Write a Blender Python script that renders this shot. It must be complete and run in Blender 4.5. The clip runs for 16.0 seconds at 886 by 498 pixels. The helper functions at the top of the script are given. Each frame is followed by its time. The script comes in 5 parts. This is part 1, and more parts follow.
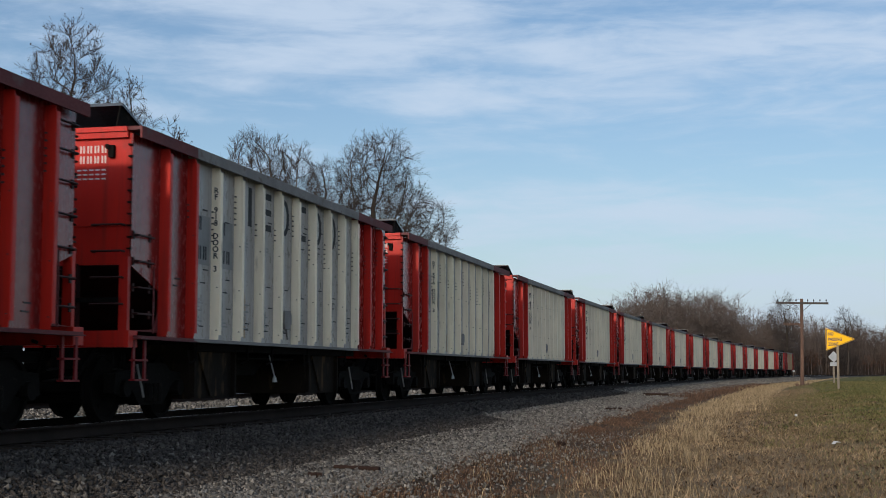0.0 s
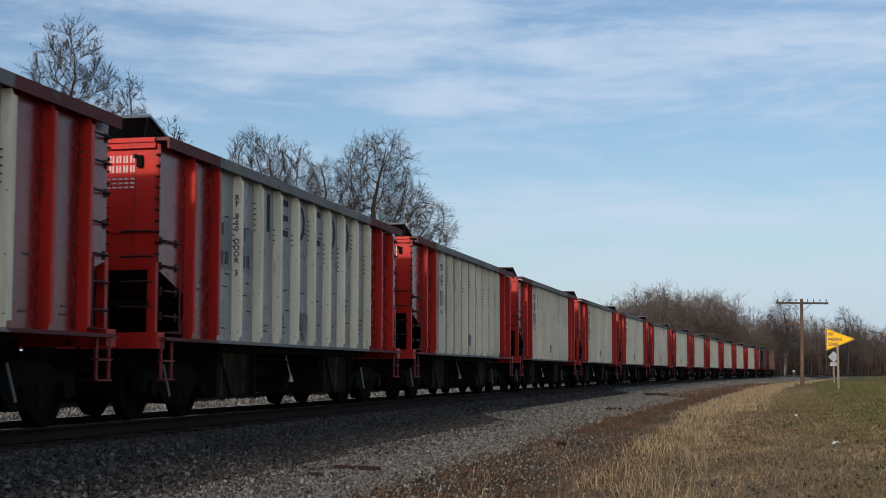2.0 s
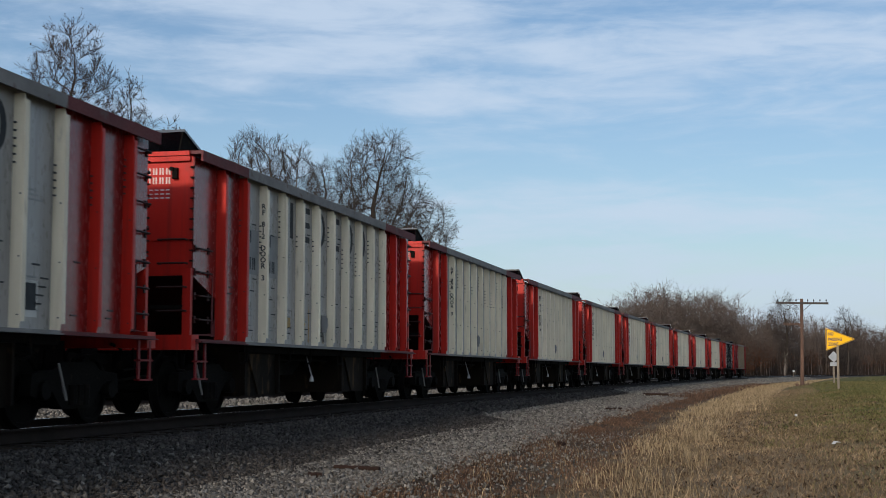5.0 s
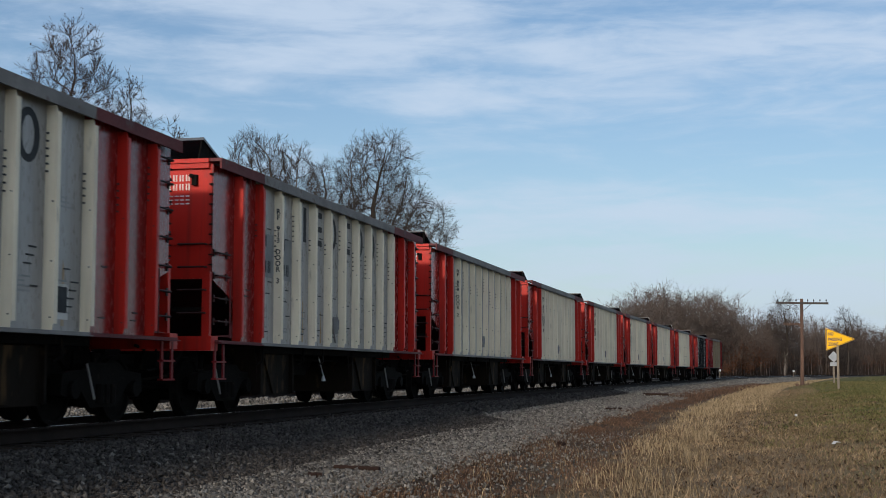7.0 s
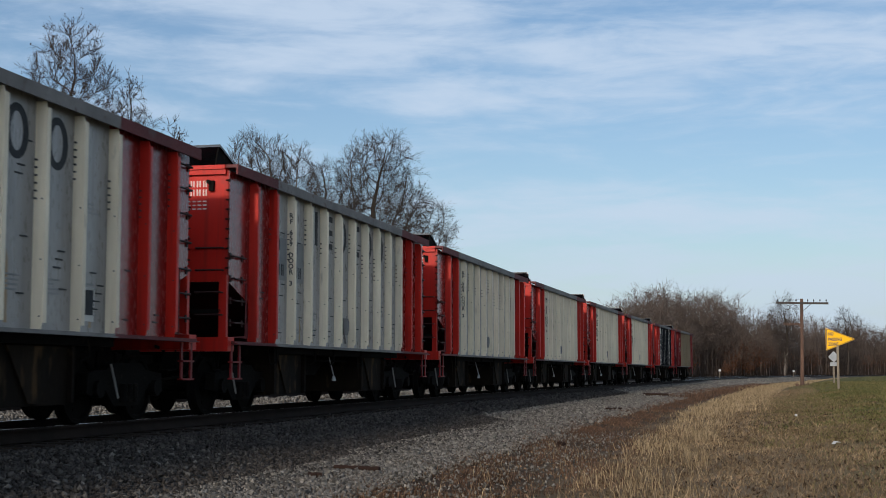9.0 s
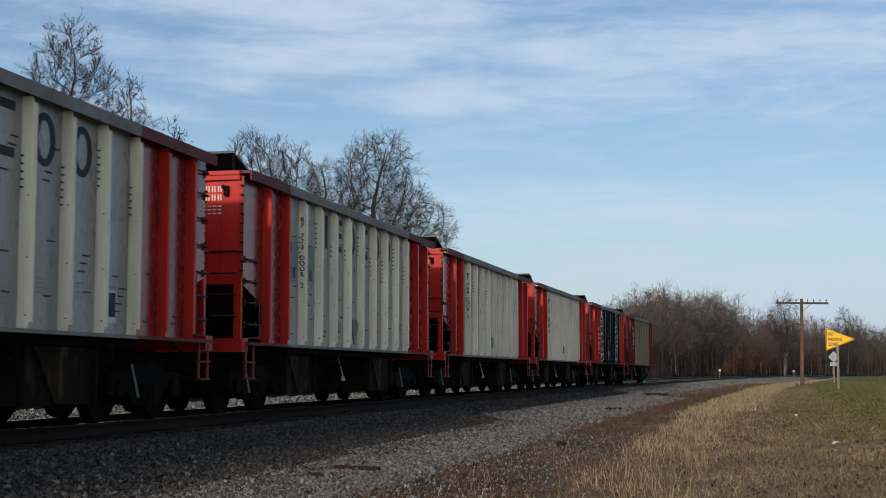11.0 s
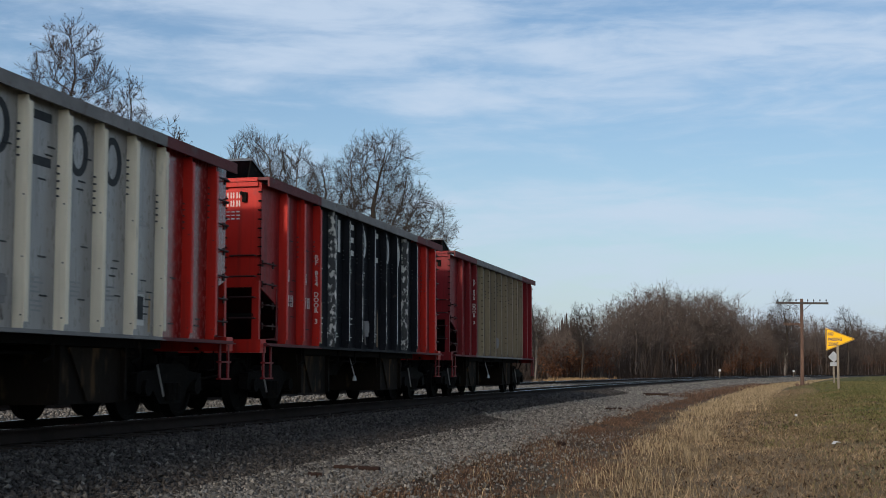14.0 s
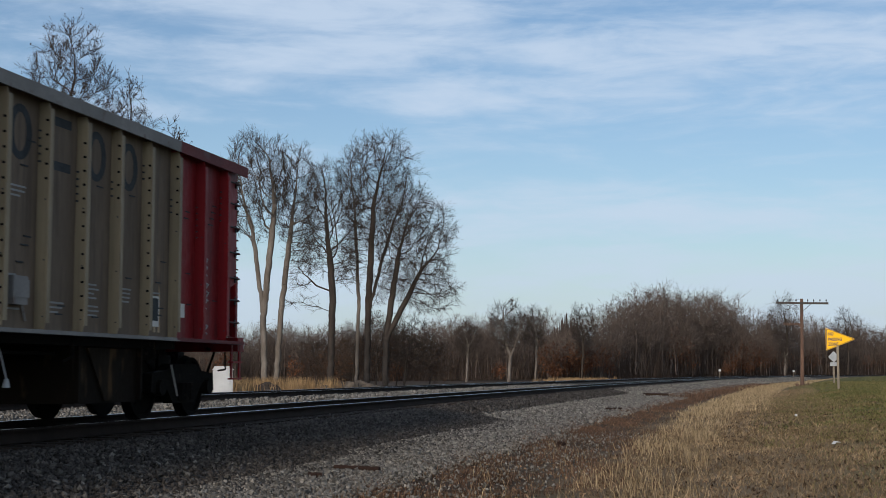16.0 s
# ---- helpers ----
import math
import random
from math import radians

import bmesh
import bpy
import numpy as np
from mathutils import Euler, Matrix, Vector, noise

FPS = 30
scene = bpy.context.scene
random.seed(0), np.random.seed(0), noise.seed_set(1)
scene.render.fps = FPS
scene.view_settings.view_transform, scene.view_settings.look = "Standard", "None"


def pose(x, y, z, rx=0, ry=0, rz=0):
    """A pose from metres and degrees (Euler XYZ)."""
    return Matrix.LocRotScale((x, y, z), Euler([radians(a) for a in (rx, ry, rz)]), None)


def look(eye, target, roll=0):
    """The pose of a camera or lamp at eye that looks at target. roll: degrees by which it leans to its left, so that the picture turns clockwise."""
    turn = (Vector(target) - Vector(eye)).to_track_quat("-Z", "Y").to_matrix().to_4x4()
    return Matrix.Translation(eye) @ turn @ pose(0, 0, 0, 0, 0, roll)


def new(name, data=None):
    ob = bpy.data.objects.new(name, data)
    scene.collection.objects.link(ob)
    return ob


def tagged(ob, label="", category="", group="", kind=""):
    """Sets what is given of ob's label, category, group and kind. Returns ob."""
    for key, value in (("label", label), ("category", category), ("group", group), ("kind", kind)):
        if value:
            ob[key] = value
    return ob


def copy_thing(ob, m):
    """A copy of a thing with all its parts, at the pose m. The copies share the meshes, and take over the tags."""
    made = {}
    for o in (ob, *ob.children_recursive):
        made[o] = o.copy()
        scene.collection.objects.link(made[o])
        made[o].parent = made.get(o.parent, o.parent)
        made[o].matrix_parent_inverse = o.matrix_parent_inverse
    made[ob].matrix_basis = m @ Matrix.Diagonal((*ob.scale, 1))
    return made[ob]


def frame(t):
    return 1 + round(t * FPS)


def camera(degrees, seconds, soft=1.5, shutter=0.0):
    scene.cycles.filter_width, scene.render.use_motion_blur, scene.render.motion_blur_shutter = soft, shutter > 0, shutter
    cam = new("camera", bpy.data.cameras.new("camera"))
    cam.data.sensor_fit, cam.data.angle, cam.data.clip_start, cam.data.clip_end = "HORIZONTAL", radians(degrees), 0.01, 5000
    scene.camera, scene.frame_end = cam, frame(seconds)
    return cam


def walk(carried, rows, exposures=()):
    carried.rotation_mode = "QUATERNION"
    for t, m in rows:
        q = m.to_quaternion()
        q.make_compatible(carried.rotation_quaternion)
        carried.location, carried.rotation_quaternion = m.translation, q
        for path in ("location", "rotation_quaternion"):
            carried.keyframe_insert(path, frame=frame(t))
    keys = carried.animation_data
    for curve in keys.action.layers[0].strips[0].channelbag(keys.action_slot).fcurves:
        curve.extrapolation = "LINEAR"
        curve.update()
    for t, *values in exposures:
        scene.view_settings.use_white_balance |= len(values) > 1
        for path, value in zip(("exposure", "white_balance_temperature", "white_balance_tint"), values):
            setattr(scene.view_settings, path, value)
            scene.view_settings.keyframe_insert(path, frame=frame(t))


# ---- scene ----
import functools

cam = camera(35.94, 16.0, soft=0.5, shutter=0.1)
RAIL_Z = 0.2                      # rail head above the ballast top
EYE = (0, 0, RAIL_Z + 0.671)
STAND = pose(*EYE, 90 + 5.165, 0, 0)
walk(cam, [(0, STAND), (16, STAND)])

# the railway line: a wide right-hand curve that passes left of the camera
HEADING, CURVE, OFFSET = 0.211985, 0.000576, 9.273
RADIUS = 1 / CURVE
FOOT = Vector((-OFFSET * math.cos(HEADING), OFFSET * math.sin(HEADING), 0))
CENTRE = FOOT + RADIUS * Vector((math.cos(HEADING), -math.sin(HEADING), 0))


def on_line(s, q, z=0.0):
    """Place s metres along the main track, q metres to its right."""
    h = HEADING + CURVE * s
    return Vector((CENTRE.x - (RADIUS - q) * math.cos(h), CENTRE.y + (RADIUS - q) * math.sin(h), z))


def on_lines(s, q):
    """The same for arrays of s and q: x and y."""
    h = HEADING + CURVE * s
    return CENTRE.x - (RADIUS - q) * np.cos(h), CENTRE.y + (RADIUS - q) * np.sin(h)


def ground_z(q):
    """Height of the ground across the line."""
    return np.interp(q, [-60, -30, -14, -11.5, -10, -5.5, -4.7, -3.0, -1.75, -0.95, 0.95, 1.75, 3.3, 6.5, 8.5, 12.5, 20, 60, 400],
                     [-0.35, -0.3, -0.3, -0.25, -0.02, -0.02, -0.1, -0.1, -0.06, -0.03, -0.03, -0.06, -0.36, -0.46, -0.40, -0.05, 0.0, -0.1, -0.1])


# ---- light ----
SUN_EL, SUN_AZ = radians(18.5), HEADING + 0.12
TO_SUN = Vector((-math.sin(SUN_AZ) * math.cos(SUN_EL), -math.cos(SUN_AZ) * math.cos(SUN_EL), math.sin(SUN_EL)))
sun = new("sun", bpy.data.lights.new("sun", "SUN"))
sun.data.energy, sun.data.angle, sun.data.color = 2.6, radians(3.5), (1.0, 0.86, 0.70)
sun.matrix_world = look((0, 0, 60), Vector((0, 0, 60)) - TO_SUN)
scene.view_settings.exposure = 0.0

world = bpy.data.worlds.new("sky")
scene.world = world
world.use_nodes = True
wn, wl = world.node_tree.nodes, world.node_tree.links
wn.clear()


def wnode(kind, **sets):
    n = wn.new(kind)
    for k, v in sets.items():
        n.inputs[int(k[1:])].default_value = v
    return n


w_out, w_bg = wn.new("ShaderNodeOutputWorld"), wnode("ShaderNodeBackground", i1=0.112)
w_sky = wn.new("ShaderNodeTexSky")
w_sky.sky_type, w_sky.sun_disc, w_sky.sun_elevation = "NISHITA", False, SUN_EL
w_sky.sun_rotation = math.atan2(TO_SUN.x, TO_SUN.y)
w_sky.altitude, w_sky.air_density, w_sky.dust_density, w_sky.ozone_density = 100, 1.0, 1.0, 3.0
w_co = wn.new("ShaderNodeTexCoord")
w_sep = wn.new("ShaderNodeSeparateXYZ")
wl.new(w_co.outputs["Generated"], w_sep.inputs[0])


def wmath(op, a, b=None, clamp=False):
    n = wn.new("ShaderNodeMath")
    n.operation, n.use_clamp = op, clamp
    for i, v in enumerate((a, b)):
        if v is None:
            continue
        if isinstance(v, (int, float)):
            n.inputs[i].default_value = v
        else:
            wl.new(v, n.inputs[i])
    return n.outputs[0]


# cirrus: long tilted streaks, torn by a finer noise
w_map = wn.new("ShaderNodeMapping")
w_map.inputs["Rotation"].default_value = (0, radians(9), 0)
w_map.inputs["Location"].default_value = (0.4, 0.0, 0.15)
w_map.inputs["Scale"].default_value = (4.2, 4.2, 21.0)
wl.new(w_co.outputs["Generated"], w_map.inputs[0])
w_n1 = wnode("ShaderNodeTexNoise")
w_n1.inputs["Scale"].default_value, w_n1.inputs["Detail"].default_value, w_n1.inputs["Roughness"].default_value = 0.9, 7, 0.56
w_n1.inputs["Distortion"].default_value = 0.25
wl.new(w_map.outputs[0], w_n1.inputs["Vector"])
w_n2 = wn.new("ShaderNodeTexNoise")
w_n2.inputs["Scale"].default_value, w_n2.inputs["Detail"].default_value, w_n2.inputs["Roughness"].default_value = 2.6, 6, 0.6
w_n2.inputs["Distortion"].default_value = 0.6
wl.new(w_map.outputs[0], w_n2.inputs["Vector"])
w_sum = wmath("ADD", wmath("MULTIPLY", w_n1.outputs[0], 0.72), wmath("MULTIPLY", w_n2.outputs[0], 0.28))
w_ramp = wn.new("ShaderNodeMapRange")
w_ramp.interpolation_type = "SMOOTHSTEP"
w_ramp.inputs["From Min"].default_value, w_ramp.inputs["From Max"].default_value = 0.40, 0.62
w_ramp.inputs["To Min"].default_value, w_ramp.inputs["To Max"].default_value = 0.02, 0.80
wl.new(w_sum, w_ramp.inputs["Value"])
w_mix = wn.new("ShaderNodeMix")
w_mix.data_type = "RGBA"
w_mix.inputs[7].default_value = (5.2, 6.2, 7.6, 1)
wl.new(w_ramp.outputs[0], w_mix.inputs[0])
wl.new(w_sky.outputs[0], w_mix.inputs[6])
w_haze = wn.new("ShaderNodeMix")
w_haze.data_type = "RGBA"
w_haze.inputs[7].default_value = (4.6, 5.6, 6.5, 1)
wl.new(wmath("POWER", wmath("SUBTRACT", 1.0, wmath("MAXIMUM", w_sep.outputs[2], 0.0), True), 14.0), w_haze.inputs[0])
wl.new(w_mix.outputs[2], w_haze.inputs[6])
# thin cloud is brighter towards the sun
w_dot = wn.new("ShaderNodeVectorMath")
w_dot.operation = "DOT_PRODUCT"
w_dot.inputs[1].default_value = TO_SUN
wl.new(w_co.outputs["Generated"], w_dot.inputs[0])
w_gain = wmath("ADD", wmath("MULTIPLY", wmath("POWER", wmath("MAXIMUM", w_dot.outputs["Value"], 0.0), 4.0), 1.6), 1.0)
w_glow = wn.new("ShaderNodeVectorMath")
w_glow.operation = "SCALE"
wl.new(w_haze.outputs[2], w_glow.inputs[0])
wl.new(w_gain, w_glow.inputs["Scale"])
wl.new(w_glow.outputs[0], w_bg.inputs[0])
wl.new(w_bg.outputs[0], w_out.inputs[0])


# ---- materials ----
def material(name, c1, c2, rough=0.6, metal=0.0, scale=3.0, fine=40.0, bump=0.1, bump_size=0.01, stretch=(1, 1, 1), spots=None, spot_at=0.62, coords="Object", island=0.0, vary=0.0, spec=0.5, wash=None):
    """A surface of two tones in large patches and fine grain, with stains of a third tone, relief, and a shade of its own on each piece."""
    m = bpy.data.materials.new(name)
    m.use_nodes = True
    nt = m.node_tree
    n, l = nt.nodes, nt.links
    b = n["Principled BSDF"]
    b.inputs["Metallic"].default_value = metal
    b.inputs["Specular IOR Level"].default_value = spec
    tc, mp = n.new("ShaderNodeTexCoord"), n.new("ShaderNodeMapping")
    mp.inputs["Scale"].default_value = stretch
    l.new(tc.outputs[coords], mp.inputs[0])

    def noise_tex(sc, detail):
        t = n.new("ShaderNodeTexNoise")
        t.inputs["Scale"].default_value, t.inputs["Detail"].default_value = sc, detail
        l.new(mp.outputs[0], t.inputs["Vector"])
        return t

    big, small = noise_tex(scale, 4), noise_tex(fine, 3)

    def mixer(f, a, c, kind="MIX"):
        x = n.new("ShaderNodeMix")
        x.data_type, x.blend_type = "RGBA", kind
        for i, v in ((0, f), (6, a), (7, c)):
            if isinstance(v, (int, float)):
                x.inputs[i].default_value = v
            elif isinstance(v, tuple):
                x.inputs[i].default_value = (*v, 1)
            else:
                l.new(v, x.inputs[i])
        return x.outputs[2]

    def ramp(v, lo, hi, a=0.0, c=1.0):
        r = n.new("ShaderNodeMapRange")
        for k, w in zip(("From Min", "From Max", "To Min", "To Max"), (lo, hi, a, c)):
            r.inputs[k].default_value = w
        l.new(v, r.inputs["Value"])
        return r.outputs[0]

    col = mixer(ramp(big.outputs[0], 0.35, 0.65), c1, c2)
    col = mixer(ramp(small.outputs[0], 0.3, 0.7, 0.0, 0.35), col, c2)
    if spots:
        st = noise_tex(scale * 2.3, 6)
        col = mixer(ramp(st.outputs[0], spot_at, spot_at + 0.1), col, spots)
    if wash:
        wm = n.new("ShaderNodeMapping")
        wm.inputs["Scale"].default_value = (9, 9, 0.55)
        l.new(tc.outputs[coords], wm.inputs[0])
        wt = n.new("ShaderNodeTexNoise")
        wt.inputs["Scale"].default_value, wt.inputs["Detail"].default_value = 1.0, 5
        l.new(wm.outputs[0], wt.inputs["Vector"])
        col = mixer(ramp(wt.outputs[0], 0.50, 0.72, 0.0, 0.75), col, wash)
    if island or vary:
        src = n.new("ShaderNodeNewGeometry").outputs["Random Per Island"] if island else n.new("ShaderNodeObjectInfo").outputs["Random"]
        amount = island or vary
        hsv = n.new("ShaderNodeHueSaturation")
        l.new(ramp(src, 0, 1, 1 - amount, 1 + amount), hsv.inputs["Value"])
        l.new(col, hsv.inputs["Color"])
        col = hsv.outputs[0]
    l.new(col, b.inputs["Base Color"])
    l.new(ramp(small.outputs[0], 0.3, 0.7, rough - 0.08, min(1, rough + 0.08)), b.inputs["Roughness"])
    if bump:
        bp = n.new("ShaderNodeBump")
        bp.inputs["Strength"].default_value, bp.inputs["Distance"].default_value = bump, bump_size
        l.new(small.outputs[0], bp.inputs["Height"])
        l.new(bp.outputs[0], b.inputs["Normal"])
    return m


# Red of the sheets, darker than M_RED: their shade is in the colour.
M_SHEETRED = material("shaded_glossy_red_paint", wash=(0.10, 0.016, 0.014), c1=(0.25, 0.014, 0.011), c2=(0.17, 0.011, 0.010), rough=0.24, spec=0.5, scale=1.3, fine=25, bump=0.08, spots=(0.16, 0.03, 0.024), spot_at=0.66, stretch=(1, 1, 0.35))
M_OLDRED = material("faded_crimson_paint", wash=(0.075, 0.010, 0.011), c1=(0.29, 0.012, 0.012), c2=(0.20, 0.010, 0.010), rough=0.5, spec=0.18, vary=0.06, scale=1.3, fine=25, bump=0.08, spots=(0.12, 0.02, 0.02), spot_at=0.66, stretch=(1, 1, 0.35))
M_CRIMSON = material("dull_crimson_paint", wash=(0.075, 0.010, 0.011), c1=(0.205, 0.010, 0.012), c2=(0.14, 0.008, 0.010), rough=0.5, spec=0.18, vary=0.06, scale=1.3, fine=25, bump=0.08, spots=(0.12, 0.02, 0.02), spot_at=0.66, stretch=(1, 1, 0.35))
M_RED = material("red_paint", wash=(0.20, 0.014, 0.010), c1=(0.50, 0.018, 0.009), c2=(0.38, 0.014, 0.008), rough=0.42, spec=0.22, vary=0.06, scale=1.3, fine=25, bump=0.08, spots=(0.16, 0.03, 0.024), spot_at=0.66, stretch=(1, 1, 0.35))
M_DKRED = material("dull_red_paint", (0.13, 0.026, 0.026), (0.09, 0.020, 0.021), 0.7, spec=0.25, scale=1.5, fine=30, bump=0.1, spots=(0.10, 0.05, 0.05), spot_at=0.6)
# Sheets grey, ribs cream: one white paint, with shade and light in the tones.
M_WHITE = material("white_paint_shaded", wash=(0.17, 0.155, 0.14), c1=(0.37, 0.34, 0.31), c2=(0.265, 0.246, 0.225), rough=0.32, spec=0.5, vary=0.06, scale=0.7, fine=22, bump=0.08, spots=(0.34, 0.29, 0.22), spot_at=0.68, stretch=(1, 1, 0.3))
M_RIB = material("white_paint_lit", wash=(0.56, 0.47, 0.34), c1=(0.84, 0.735, 0.555), c2=(0.70, 0.605, 0.45), rough=0.50, spec=0.3, vary=0.07, scale=2.0, fine=25, bump=0.08, spots=(0.33, 0.27, 0.2), spot_at=0.67, stretch=(1, 1, 0.3))
M_CHORD = material("worn_grey_steel_paint", (0.23, 0.215, 0.20), (0.16, 0.15, 0.14), 0.7, spec=0.12, scale=2.0, fine=30, bump=0.15, spots=(0.13, 0.10, 0.085), spot_at=0.6)
# Beige sheets darker, ribs paler: the same shade and light put into the colour.
M_BEIGE = material("faded_beige_shaded_paint", wash=(0.075, 0.056, 0.043), c1=(0.165, 0.122, 0.088), c2=(0.118, 0.087, 0.063), rough=0.65, spec=0.12, scale=1.2, fine=24, bump=0.08, spots=(0.2, 0.14, 0.09), spot_at=0.66, stretch=(1, 1, 0.3))
M_BEIGERIB = material("beige_rib_lit_paint", wash=(0.13, 0.095, 0.06), c1=(0.285, 0.22, 0.135), c2=(0.20, 0.155, 0.098), rough=0.55, spec=0.25, scale=1.2, fine=24, bump=0.08, spots=(0.2, 0.14, 0.09), spot_at=0.66, stretch=(1, 1, 0.3))
M_BLACK = material("black_paint", (0.008, 0.009, 0.011), (0.015, 0.015, 0.017), 0.6, spec=0.06, scale=1.5, fine=30, bump=0.08, spots=(0.05, 0.04, 0.035), spot_at=0.66)
M_CHIPPED = material("chipped_black_and_white_paint", (0.03, 0.03, 0.03), (0.05, 0.05, 0.05), 0.5, scale=5, fine=40, bump=0.1, spots=(0.6, 0.58, 0.52), spot_at=0.50, stretch=(1, 1, 0.7))
# Next four near-black: the deep shade under the cars is in their colours.
M_UNDER = material("grimy_steel_shade_black", (0.004, 0.0035, 0.003), (0.007, 0.006, 0.005), 0.85, spec=0.06, scale=2.5, fine=30, bump=0.2, spots=(0.025, 0.019, 0.014), spot_at=0.62)
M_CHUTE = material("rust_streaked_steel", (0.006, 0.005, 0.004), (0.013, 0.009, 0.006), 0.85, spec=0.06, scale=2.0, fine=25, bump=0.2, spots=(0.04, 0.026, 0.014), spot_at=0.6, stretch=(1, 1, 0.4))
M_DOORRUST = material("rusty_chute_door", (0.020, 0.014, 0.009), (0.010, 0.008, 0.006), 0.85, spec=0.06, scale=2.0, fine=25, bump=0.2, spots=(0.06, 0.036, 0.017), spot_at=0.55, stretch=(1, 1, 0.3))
M_WHEEL = material("wheel_steel_shade_black", (0.004, 0.0035, 0.003), (0.007, 0.006, 0.005), 0.9, 0.0, spec=0.05, scale=4, fine=50, bump=0.1)
M_IRON = material("dark_red_brown_iron", (0.035, 0.009, 0.008), (0.02, 0.008, 0.007), 0.6, spec=0.2, scale=4, fine=40, bump=0.1)
# Red darkened by the shade inside the end openings, kept in the colour.
M_ENDSHADE = material("shaded_end_red_paint", (0.055, 0.011, 0.010), (0.022, 0.008, 0.008), 0.75, spec=0.12, scale=2, fine=30, bump=0.1)
M_INK = material("dark_lettering_paint", (0.022, 0.025, 0.028), (0.04, 0.043, 0.046), 0.55, scale=6, fine=40, bump=0.0, spec=0.1)
M_PATCH = material("grey_stencil_patch_paint", (0.20, 0.20, 0.195), (0.26, 0.255, 0.245), 0.55, spec=0.2, scale=4, fine=30, bump=0.0)
M_PALE = material("pale_lettering_paint", (0.62, 0.60, 0.55), (0.5, 0.48, 0.44), 0.55, scale=6, fine=40, bump=0.0)
M_OCHRE = material("ochre_stencil_paint", (0.40, 0.24, 0.05), (0.3, 0.18, 0.05), 0.6, scale=6, fine=40, bump=0.0)
M_RUST = material("rust_stain", (0.30, 0.17, 0.07), (0.36, 0.27, 0.17), 0.7, scale=5, fine=30, bump=0.0)
M_SOLAR = material("dark_blue_panel_glass", (0.02, 0.025, 0.035), (0.03, 0.035, 0.05), 0.12, scale=3, fine=40, bump=0.0)
M_CABINET = material("white_cabinet_paint", (0.44, 0.44, 0.44), (0.36, 0.36, 0.36), 0.5, scale=2, fine=18, bump=0.05, spots=(0.42, 0.40, 0.36), spot_at=0.68)
M_RAILTOP = material("polished_rail_head", (0.42, 0.40, 0.38), (0.33, 0.31, 0.29), 0.25, 1.0, scale=2, fine=60, bump=0.03)
M_RAIL = material("rusty_rail_web", (0.012, 0.009, 0.007), (0.020, 0.014, 0.011), 0.9, spec=0.1, scale=3, fine=50, bump=0.2)
M_TIE = material("creosoted_wood", (0.018, 0.014, 0.012), (0.034, 0.027, 0.022), 0.9, scale=3, fine=40, bump=0.4, stretch=(0.3, 2, 2), vary=0.25, spec=0.06)


# ---- mesh helpers ----
def part(name, bm, mat, parent=None, label="", smooth=False):
    me = bpy.data.meshes.new(name)
    bm.normal_update()
    bm.to_mesh(me)
    bm.free()
    if smooth:
        for p in me.polygons:
            p.use_smooth = True
    for m in (mat if isinstance(mat, (list, tuple)) else [mat]):
        me.materials.append(m)
    ob = new(name, me)
    ob.parent = parent
    if label:
        ob["label"] = label
    return ob


def soup(name, verts, faces, mat, parent=None, label="", smooth=False):
    """A mesh from arrays of vertices and of faces with one number of corners."""
    me = bpy.data.meshes.new(name)
    verts, faces = np.asarray(verts, np.float32), np.asarray(faces, np.int32)
    k = faces.shape[1]
    me.vertices.add(len(verts))
    me.vertices.foreach_set("co", verts.ravel())
    me.loops.add(faces.size)
    me.loops.foreach_set("vertex_index", faces.ravel())
    me.polygons.add(len(faces))
    me.polygons.foreach_set("loop_start", np.arange(0, faces.size, k, dtype=np.int32))
    if smooth:
        me.polygons.foreach_set("use_smooth", np.ones(len(faces), bool))
    me.update(calc_edges=True)
    for m in (mat if isinstance(mat, (list, tuple)) else [mat]):
        me.materials.append(m)
    ob = new(name, me)
    ob.parent = parent
    if label:
        ob["label"] = label
    return ob


def box(bm, x0, x1, y0, y1, z0, z1, m=None):
    vs = [bm.verts.new(m @ Vector(c) if m else c) for c in
          ((x0, y0, z0), (x1, y0, z0), (x1, y1, z0), (x0, y1, z0), (x0, y0, z1), (x1, y0, z1), (x1, y1, z1), (x0, y1, z1))]
    for f in ((0, 3, 2, 1), (4, 5, 6, 7), (0, 1, 5, 4), (1, 2, 6, 5), (2, 3, 7, 6), (3, 0, 4, 7)):
        bm.faces.new([vs[i] for i in f])
    return bm


def slab(bm, pts, axis, a, b):
    """A plate: an outline in the two other axes, thick from a to b along axis (0, 1 or 2)."""
    def place(p, w):
        c = list(p)
        c.insert(axis, w)
        return c
    lo, hi = [bm.verts.new(place(p, a)) for p in pts], [bm.verts.new(place(p, b)) for p in pts]
    f1, f2 = bm.faces.new(lo), bm.faces.new(hi[::-1])
    for i in range(len(pts)):
        j = (i + 1) % len(pts)
        bm.faces.new((lo[j], lo[i], hi[i], hi[j]))
    bmesh.ops.recalc_face_normals(bm, faces=bm.faces[:])
    return bm


def rod(bm, a, b, r, n=6, r2=None):
    a, b = Vector(a), Vector(b)
    r2 = r if r2 is None else r2
    rot = (b - a).to_track_quat("Z", "Y").to_matrix()
    rings = []
    for c, rr in ((a, r), (b, r2)):
        rings.append([bm.verts.new(c + rot @ Vector((rr * math.cos(2 * math.pi * i / n), rr * math.sin(2 * math.pi * i / n), 0))) for i in range(n)])
    for i in range(n):
        j = (i + 1) % n
        bm.faces.new((rings[0][i], rings[0][j], rings[1][j], rings[1][i]))
    bm.faces.new(rings[0][::-1])
    bm.faces.new(rings[1])
    return bm


